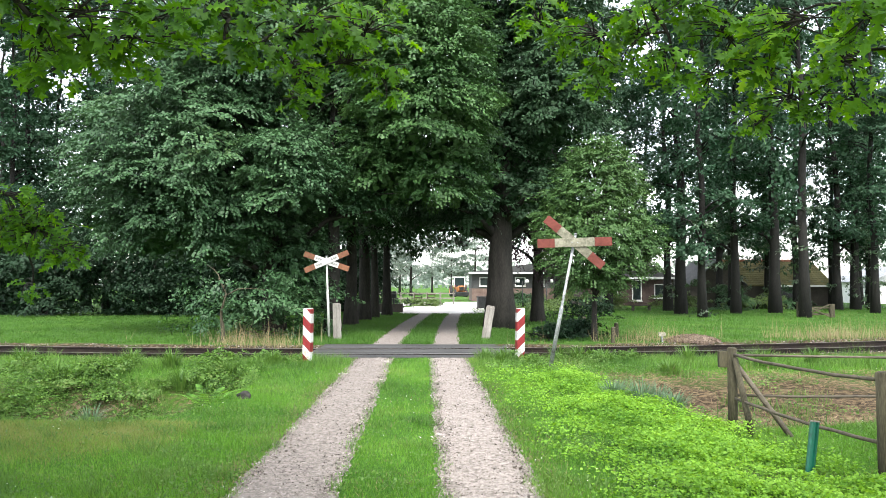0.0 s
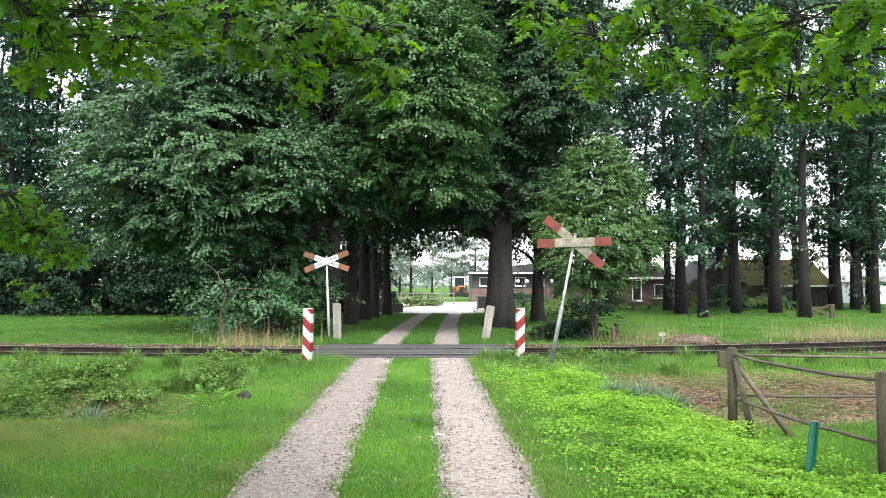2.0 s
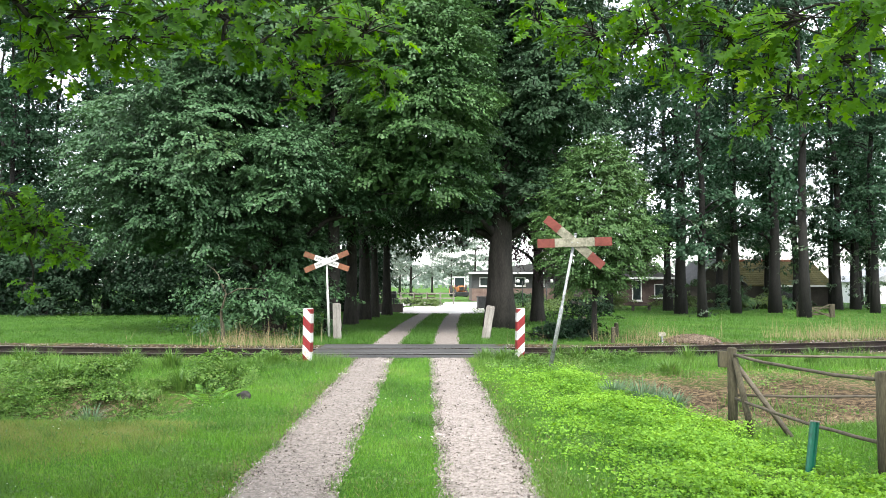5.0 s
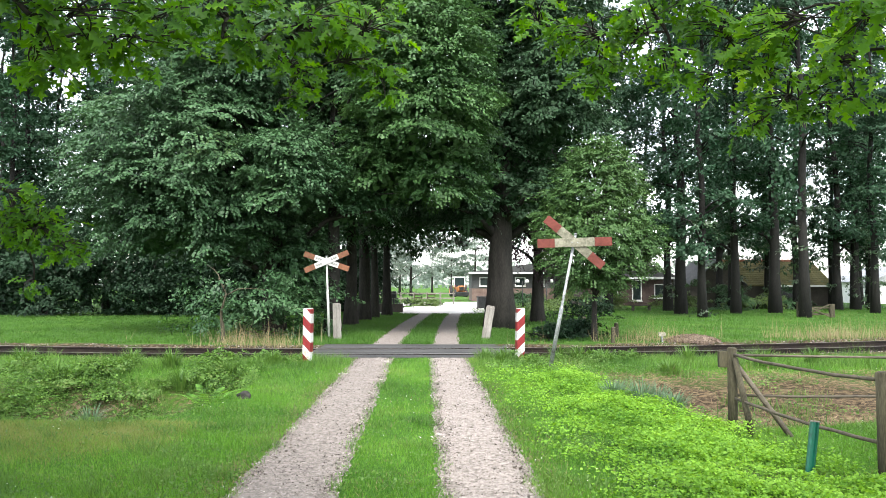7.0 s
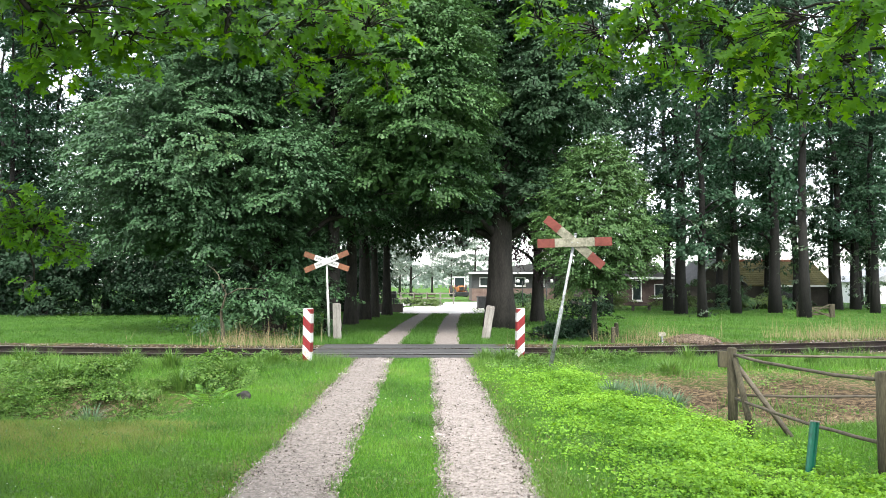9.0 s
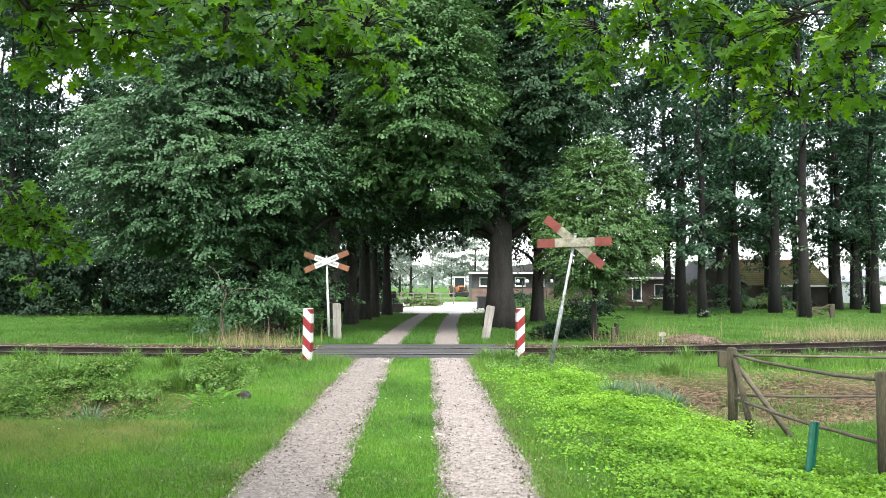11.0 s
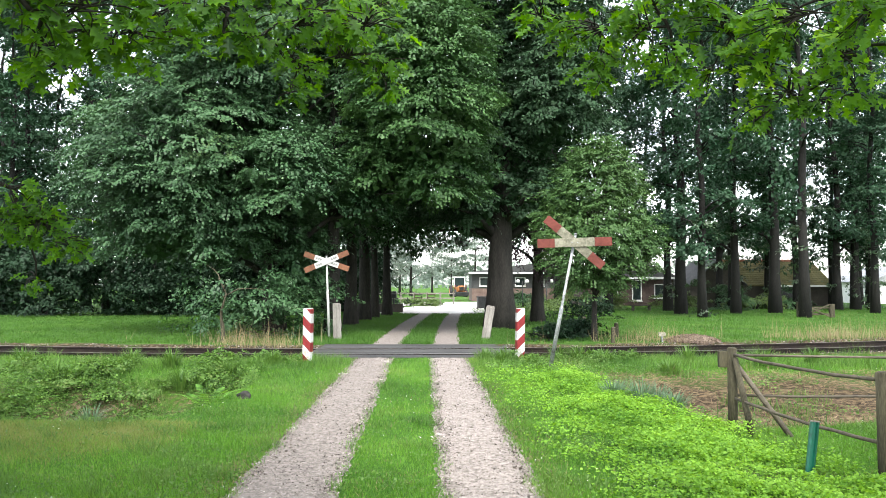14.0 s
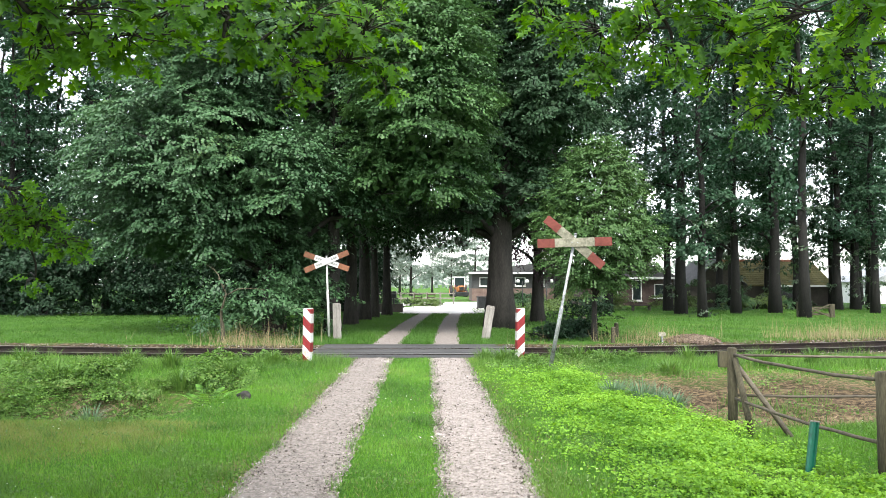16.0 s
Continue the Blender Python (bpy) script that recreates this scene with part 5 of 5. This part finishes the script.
stuff("dry_hay", kites(p, ax, np.array([0, -0.3, 1]) + rng.normal(scale=0.4, size=p.shape), rng.uniform(0.06, 0.2, len(x)), rng.uniform(0.005, 0.011, len(x))), 4, HAY, "cut dry hay lying in the ditch", "hay")
x, y = scatter(rng, 15000, 0, 1, -14, 15, near=1.0)
y = track_y(x) + np.where(rng.random(len(x)) < 0.75, 1.5 + 1.7 * y, -1.3 - 0.9 * y)
clear = (np.abs(x - road_x(y)) > 1.5 + 0.4 * rng.random(len(x))) & ((x < CROSS0 - 0.1) | (x > CROSS1 + 0.1))
dens = np.where(y > track_y(x), smooth(0.0, 1.0, lumps(x, y, 0.7, 1) + 0.35 * (x > 4) + 0.5 * (np.abs(x + 4.6) < 1.8) - 0.3 * (x < -6.5)), 0.07)
ok = clear & (rng.random(len(x)) < dens)
x, y = x[ok], y[ok]
far = y > track_y(x)
h = np.where(far, rng.uniform(0.15, 0.5, len(x)) + 0.35 * (rng.random(len(x)) < 0.12), rng.uniform(0.08, 0.25, len(x)))
stuff("dry_grass", blades(rng, x, y, h, rng.uniform(0.005, 0.011, len(x)), 0.6), 3, STRAW, "tall straw-coloured grass along the railway", "grass")
# meadow and far lawns
for name, x0, x1, y0, y1, n, lab in (("meadow_grass", -27, -3.8, 20.2, 38, 85000, "even green meadow grass beyond the railway"), ("orchard_grass", 1.7, 31, 20.5, 48, 80000, "shaded green lawn among the trees"), ("verge_grass", -3.9, 2.2, 19.6, 40, 45000, "shaded grass along the avenue")):
    x, y = scatter(rng, n, y0, y1, x0, x1, near=1.3)
    ok = ~on_gravel(x, y, rng) & (np.abs(x) < 0.62 * y + 1)
    x, y = x[ok], y[ok]
    stuff(name, blades(rng, x, y, rng.uniform(0.04, 0.1, len(x)), rng.uniform(0.012, 0.025, len(x)), 0.8), 3, MEADOW, lab, "grass")
# loose stones on the wheel tracks and ballast
x, y = scatter(rng, 120000, 4.6, 16.1, -2, 1.3, near=1.25)
r = np.abs(np.abs(x - road_x(y)) - OFF)
ok = r < 0.34 + 0.08 * rng.random(len(x))
x, y = x[ok], y[ok]
p = np.stack([x, y, ground_z(x, y) + 0.012], 1)
s = rng.uniform(0.008, 0.026, len(x))
stuff("loose_gravel", kites(p, rng.normal(size=p.shape) * np.array([1, 1, 0.3]), np.array([0, 0, 1]) + rng.normal(scale=0.5, size=p.shape), s, s * 0.8), 4, PEBBLE, "loose pale gravel on the wheel tracks", "gravel")
x, y = scatter(rng, 9000, 4.6, 16.0, -2, 1.3, near=1.1)
r = np.abs(np.abs(x - road_x(y)) - OFF)
ok = (r < 0.42) & (rng.random(len(x)) < 0.25 + 0.75 * smooth(0.15, 0.38, r))
x, y = x[ok], y[ok]
p = np.stack([x, y, ground_z(x, y) + 0.016], 1)
s = rng.uniform(0.018, 0.042, len(x))
stuff("larger_stones", kites(p, rng.normal(size=p.shape) * np.array([1, 1, 0.4]), np.array([0, 0, 1]) + rng.normal(scale=0.6, size=p.shape), s, s * 0.8), 4, PEBBLE, "larger brown stones along the wheel tracks", "stones")
x = rng.uniform(-14, 14, 32000)
u = rng.uniform(-1.7, 1.7, len(x))
y = track_y(x) + u
ok = (x < CROSS0) | (x > CROSS1)
x, y = x[ok], y[ok]
p = np.stack([x, y, ground_z(x, y) + 0.02 * rng.random(len(x))], 1)
s = rng.uniform(0.025, 0.055, len(x))
stuff("ballast_stones", kites(p, rng.normal(size=p.shape), np.array([0, 0, 1]) + rng.normal(scale=0.6, size=p.shape), s, s * 0.9), 4, PEBBLE, "weathered brown ballast stones between the rails", "ballast")


# ---- overhanging oaks at the camera's side: trunks and shading crowns stay unseen ----
def oak_leaf_mesh(seed):
    """A pointed, lobed leaf along +x, one unit long."""
    rr = random.Random(seed)
    bm = bmesh.new()
    up, down, mid = [], [], []
    n = 15
    for i in range(n):
        t = i / (n - 1)
        lobe = 1.0 if i % 4 == 2 else (0.55 if i % 2 else 0.22)
        env = 0.37 * math.sin(math.pi * min(1, 0.08 + t * 0.95)) ** 0.7
        w = env * lobe * rr.uniform(0.85, 1.12)
        fwd = 0.07 * (i % 4 == 2)
        curl = -0.14 * t * t
        mid.append(bm.verts.new((t, 0, curl)))
        up.append(bm.verts.new((min(1, t + fwd), max(w, 0.004), curl + 0.12 * w)))
        down.append(bm.verts.new((min(1, t + fwd), -max(w, 0.004), curl + 0.12 * w)))
    for i in range(n - 1):
        bm.faces.new((mid[i], mid[i + 1], up[i + 1], up[i]))
        bm.faces.new((mid[i + 1], mid[i], down[i], down[i + 1]))
    me = bpy.data.meshes.new("leaf")
    bm.to_mesh(me)
    bm.free()
    me.materials.append(OAK)
    return me


LEAVES = [oak_leaf_mesh(k) for k in range(4)]


def oak_branch(tree_ob, base, root, clumps, seed, size):
    """A forking branch from root through clumps (x, y, z, wide, high, leaves) of single leaves."""
    rr = random.Random(seed)
    nodes = [(Vector(root), 0.013)]
    bm = bmesh.new()
    off = Vector(base)
    leaves = []
    for cx, cy, cz, rx, rz, n in sorted(clumps, key=lambda c: (Vector(c[:3]) - Vector(root)).length):
        c = Vector((cx, cy, cz))
        par, r = min(nodes, key=lambda q: (q[0] - c).length)
        side = Vector((rr.uniform(-1, 1), rr.uniform(-1, 1), rr.uniform(0.2, 1.2))) * 0.14 * (c - par).length
        mid = par.lerp(c, 0.5) + side
        r2 = max(0.0035, r * 0.72)
        pts = [par.lerp(c, u) + side * (4 * u * (1 - u)) + Vector((rr.uniform(-.008, .008), rr.uniform(-.008, .008), rr.uniform(-.008, .008))) * (0 < u < 1) for u in (0, 0.2, 0.4, 0.6, 0.8, 1.0)]
        tube(bm, [q - off for q in pts], [r + (r2 - r) * u for u in (0, 0.2, 0.4, 0.6, 0.8, 1.0)], 6, 0.1, rr)
        nodes.append((c, r2))
        nodes.append((mid, r2))
        twigs = []
        for k in range(max(2, n // 4)):
            a = rr.uniform(0, 2 * math.pi)
            q = rr.random() ** 0.5
            e = c + Vector((math.cos(a) * rx * q * 1.15, rr.uniform(-0.16, 0.16), math.sin(a) * rz * q * 1.1))
            start = par.lerp(c, rr.uniform(0.55, 1.0))
            bow = Vector((rr.uniform(-1, 1), rr.uniform(-1, 1), rr.uniform(0.1, 1))) * 0.16 * (e - start).length
            m2 = start.lerp(e, 0.5) + bow
            tube(bm, [start - off, start.lerp(e, 0.25) + bow * 0.75 - off, m2 - off, start.lerp(e, 0.75) + bow * 0.75 - off, e - off], [0.004, 0.0035, 0.003, 0.0024, 0.0018], 5)
            twigs.append((m2, e))
        for k in range(n):
            m2, e = twigs[k % len(twigs)]
            p = m2.lerp(e, rr.uniform(0.3, 1.0)) + Vector((rr.uniform(-.03, .03), rr.uniform(-.04, .04), rr.uniform(-.02, .02)))
            leaves.append((p, e - c))
    me = bpy.data.meshes.new("branch")
    bm.to_mesh(me)
    bm.free()
    br = link("branch", me, TWIG, tree_ob, "swaying branch end with lobed green leaves")
    spare = []
    for p, d in leaves:
        ax = Vector((d.x * 3 + rr.uniform(-.8, .8), rr.uniform(-.5, .35), rr.uniform(-0.75, 0.12))).normalized()
        nr = Vector((rr.uniform(-.5, .5), rr.uniform(-1.1, 0.35), rr.uniform(0.15, 1.1)))
        sd = nr.cross(ax).normalized()
        nn = ax.cross(sd)
        s = size * rr.uniform(0.65, 1.2)
        m = Matrix((ax, sd, nn)).transposed().to_4x4()
        at = Matrix.Translation(p - off) @ m @ Matrix.Diagonal((s, s * rr.uniform(0.85, 1.1), s, 1))
        if rr.random() < 290 / len(leaves):
            lf = new("leaf", LEAVES[rr.randrange(4)])
            lf.parent = br
            lf.matrix_basis = at
        else:
            spare.append((LEAVES[rr.randrange(4)], at))
    if spare:
        bm = bmesh.new()
        for src, at in spare:
            n0 = len(bm.verts)
            bm.from_mesh(src)
            bm.verts.ensure_lookup_table()
            bmesh.ops.transform(bm, matrix=at, verts=bm.verts[n0:])
        tagged(part("leaf_mass", bm, OAK, br), kind="stuff")
    return br


def oak(base, seed, label, reach):
    t = thing("oak_tree", pose(*base), label, "tree", "overhanging oaks")
    rr = random.Random(seed)
    part("trunk", tube(bmesh.new(), [(0, 0, -0.2), (0, 0, 0.3), (0.05, 0.03, 2), (0.1, -0.1, 4.5), (0, -0.2, 7)], [0.4, 0.31, 0.27, 0.2, 0.06], 16, 0.05, rr), BARK, t)
    for e in reach:
        e = Vector(e) - Vector(base)
        part("limb", tube(bmesh.new(), [(0.06, 0, 2.4), Vector((0.06, 0, 2.6)).lerp(e, 0.5) + Vector((0, 0, 0.25)), e], [0.09, 0.05, 0.014], 8, 0.05, rr), BARK, t)
    # unseen crown: forward and low lobes added to shade lawn corner and branch ends
    v, _ = crown(np.random.default_rng(seed), [(0, -3.4, 6.6, 3.2, 2.6, 2.0), (-1.4, 2.8, 6.4, 2.4, 2.0, 0.9), (0.5, 0.4, 6.3, 2.2, 2.0, 1.0), (2.0, 0.0, 4.7, 1.3, 1.1, 0.5)] if base[0] < 0 else [(0.5, -4.5, 6.6, 3.0, 2.4, 2.0), (1.4, 0.2, 6.2, 1.8, 1.4, 0.8), (-1.6, -0.2, 4.5, 0.9, 0.9, 0.4)], 1300, 14, 0.7, 0.2, 0.4)
    soup("crown", v, 4, OAK, t)
    return t


OAK_L, OAK_R = (-4.6, 2.2, 0), (4.7, 2.0, 0)
root_a, root_b, root_c = (-1.95, 2.4, 2.95), (-1.35, 2.9, 2.98), (-2.6, 3.2, 2.1)
root_d, root_e = (1.7, 2.7, 3.1), (2.15, 2.7, 2.75)
oak_left = oak(OAK_L, 71, "oak tree whose leafy branches hang over the drive", (root_a, root_b, root_c))
oak_right = oak(OAK_R, 72, "oak tree with bright branches hanging over the drive", (root_d, root_e))
branch_a = oak_branch(oak_left, OAK_L, root_a, [(-1.43, 2.6, 2.48, 0.13, 0.1, 62), (-1.27, 2.7, 2.53, 0.18, 0.09, 62), (-1.5, 2.8, 2.4, 0.12, 0.08, 38), (-1.21, 3.0, 2.53, 0.18, 0.09, 45), (-1.04, 2.9, 2.61, 0.17, 0.08, 45), (-1.38, 3.2, 2.49, 0.14, 0.06, 21), (-1.45, 3.0, 2.56, 0.2, 0.1, 60), (-1.58, 3.3, 2.62, 0.18, 0.1, 50), (-1.3, 3.6, 2.74, 0.2, 0.1, 50), (-1.6, 3.1, 2.4, 0.1, 0.07, 26)], 1, 0.085)
branch_b = oak_branch(oak_left, OAK_L, root_b, [(-0.91, 3.2, 2.68, 0.19, 0.09, 73), (-0.79, 3.3, 2.6, 0.15, 0.09, 62), (-0.53, 3.2, 2.65, 0.19, 0.11, 94), (-0.34, 3.4, 2.72, 0.18, 0.11, 86), (-0.64, 3.4, 2.5, 0.11, 0.09, 58), (-0.69, 3.4, 2.38, 0.06, 0.06, 19), (-0.24, 3.5, 2.49, 0.08, 0.09, 37), (-0.41, 3.4, 2.56, 0.13, 0.08, 50), (-0.91, 3.2, 2.52, 0.12, 0.06, 25)], 2, 0.076)
branch_c = oak_branch(oak_left, OAK_L, root_c, [(-1.97, 3.5, 1.82, 0.1, 0.13, 130), (-1.84, 3.5, 1.79, 0.12, 0.11, 130), (-1.75, 3.5, 1.7, 0.07, 0.06, 44), (-1.67, 3.5, 1.66, 0.04, 0.03, 11), (-1.98, 3.5, 1.95, 0.09, 0.08, 25), (-2.04, 3.8, 1.54, 0.1, 0.06, 20)], 3, 0.062)
branch_d = oak_branch(oak_right, OAK_R, root_d, [(0.42, 3.4, 2.75, 0.13, 0.07, 47), (0.64, 3.4, 2.68, 0.14, 0.11, 72), (0.72, 3.5, 2.52, 0.1, 0.12, 66), (0.85, 3.3, 2.63, 0.15, 0.12, 85), (0.99, 3.2, 2.48, 0.12, 0.08, 53), (0.89, 3.2, 2.71, 0.21, 0.07, 72), (0.51, 3.4, 2.67, 0.08, 0.06, 24)], 4, 0.076)
branch_e = oak_branch(oak_right, OAK_R, root_e, [(1.18, 3.2, 2.66, 0.19, 0.09, 83), (1.37, 3.0, 2.58, 0.2, 0.1, 94), (1.34, 3.2, 2.48, 0.17, 0.09, 73), (1.65, 3.2, 2.48, 0.13, 0.12, 73), (1.51, 3.3, 2.38, 0.17, 0.09, 73), (1.36, 3.3, 2.24, 0.1, 0.05, 31), (1.63, 3.3, 2.28, 0.11, 0.05, 37), (1.82, 3.3, 2.36, 0.09, 0.1, 37), (1.46, 2.6, 2.48, 0.12, 0.09, 70), (1.14, 3.3, 2.41, 0.12, 0.06, 26), (1.8, 3.0, 2.62, 0.17, 0.09, 60), (1.86, 3.1, 2.5, 0.09, 0.09, 30)], 5, 0.076)


# ---- what moves: the oak branches sway in a light wind ----
def motions():
    def sway(branch, rows):
        # sideways and upward drift in millimetres, and a small turn about the drive's direction
        walk(branch, [(t, pose(dx / 1000, 0, dz / 1000, 0, turn, 0)) for t, dx, dz, turn in rows])

    sway(branch_a, [(0, 0, 0, 0), (1.5, 0, 1, 0), (3, -2, -2, 0), (4, -4, -4, 0), (6.5, -4, 2, 0), (7.5, -3, 6, 0), (8.5, 1, 12, 0), (9, 3, 16, 0), (11.5, 0, 20, 0), (13, 1, 18, 0), (14.5, 0, 20, 0), (15.5, -2, 13, 0), (16, -2, 9, 0)])
    sway(branch_b, [(0, 0, 0, 0), (1.5, 0, 1, 0), (2.5, -2, 0, 0), (3.5, -6, -5, 0), (4, -6, -5, 0), (6.5, -8, 0, 0), (7.5, -8, 7, 0), (8, -6, 8, 0), (8.5, 0, 15, 0), (9, 5, 26, 0), (9.2, 5, 28, 0), (11.5, -3, 27, 0), (13, -2, 26, 0), (14.5, -3, 27, 0), (15.5, -3, 15, 0), (16, -3, 8, 0)])
    sway(branch_c, [(0, 0, 0, 0), (1.5, -3, 0, 0), (3, -2, 0, 0), (3.5, -6, 0, 0), (4, -3, 0, 0), (6.5, 2, 10, 0), (7.5, 5, 18, 0), (8.5, 3, 12, 0), (9, 3, 11, 0), (11.5, 12, 31, 0), (12.5, 15, 36, 0), (13.5, 13, 30, 0), (14.5, 16, 36, 0), (15, 20, 39, 0), (15.5, 20, 39, 0), (16, 12, 26, 0)])
    sway(branch_d, [(0, 0, 0, 0), (2, 1, -1, 0), (3, -4, -2, 0), (4, -4, 0, 0), (6.5, -4, 1, 0), (7.5, -1, 6, 0), (8.5, 0, 14, 0), (9, 0, 12, 0), (11.5, 5, 34, 0), (12.5, 5, 34, 0), (13, 5, 25, 0), (14, 5, 25, 0), (14.5, 5, 38, 0), (15.5, 5, 32, 0), (16, 7, 20, 0)])
    sway(branch_e, [(0, 0, 0, 0), (2, 1, 1, 0), (3, -1, -2, 0), (4, -5, 0, 0), (6.5, -5, 0, 0), (8.5, -5, 2, 0), (9, -5, 3, 0), (11.5, 0, 16, 0), (12.5, 0, 19, 0), (14, 0, 19, 0), (15, -1, 22, 0), (16, 2, 25, 0)])
    # the big lime's crown sinks a little as the wind drops
    foliage_part = next(c for c in lime.children if c.name.startswith("crown"))
    walk(foliage_part, [(s, pose(0.1 * k, 0, -0.085 * k, 0, -0.7 * k, 0)) for s, k in
                        ((0, 0), (2, 0.03), (4, 0.02), (6.5, 0.0), (7.5, 0.08), (8.2, 0.3), (9, 0.33), (11.5, 0.8), (13, 0.82), (14.5, 0.86), (16, 0.95))])


motions()
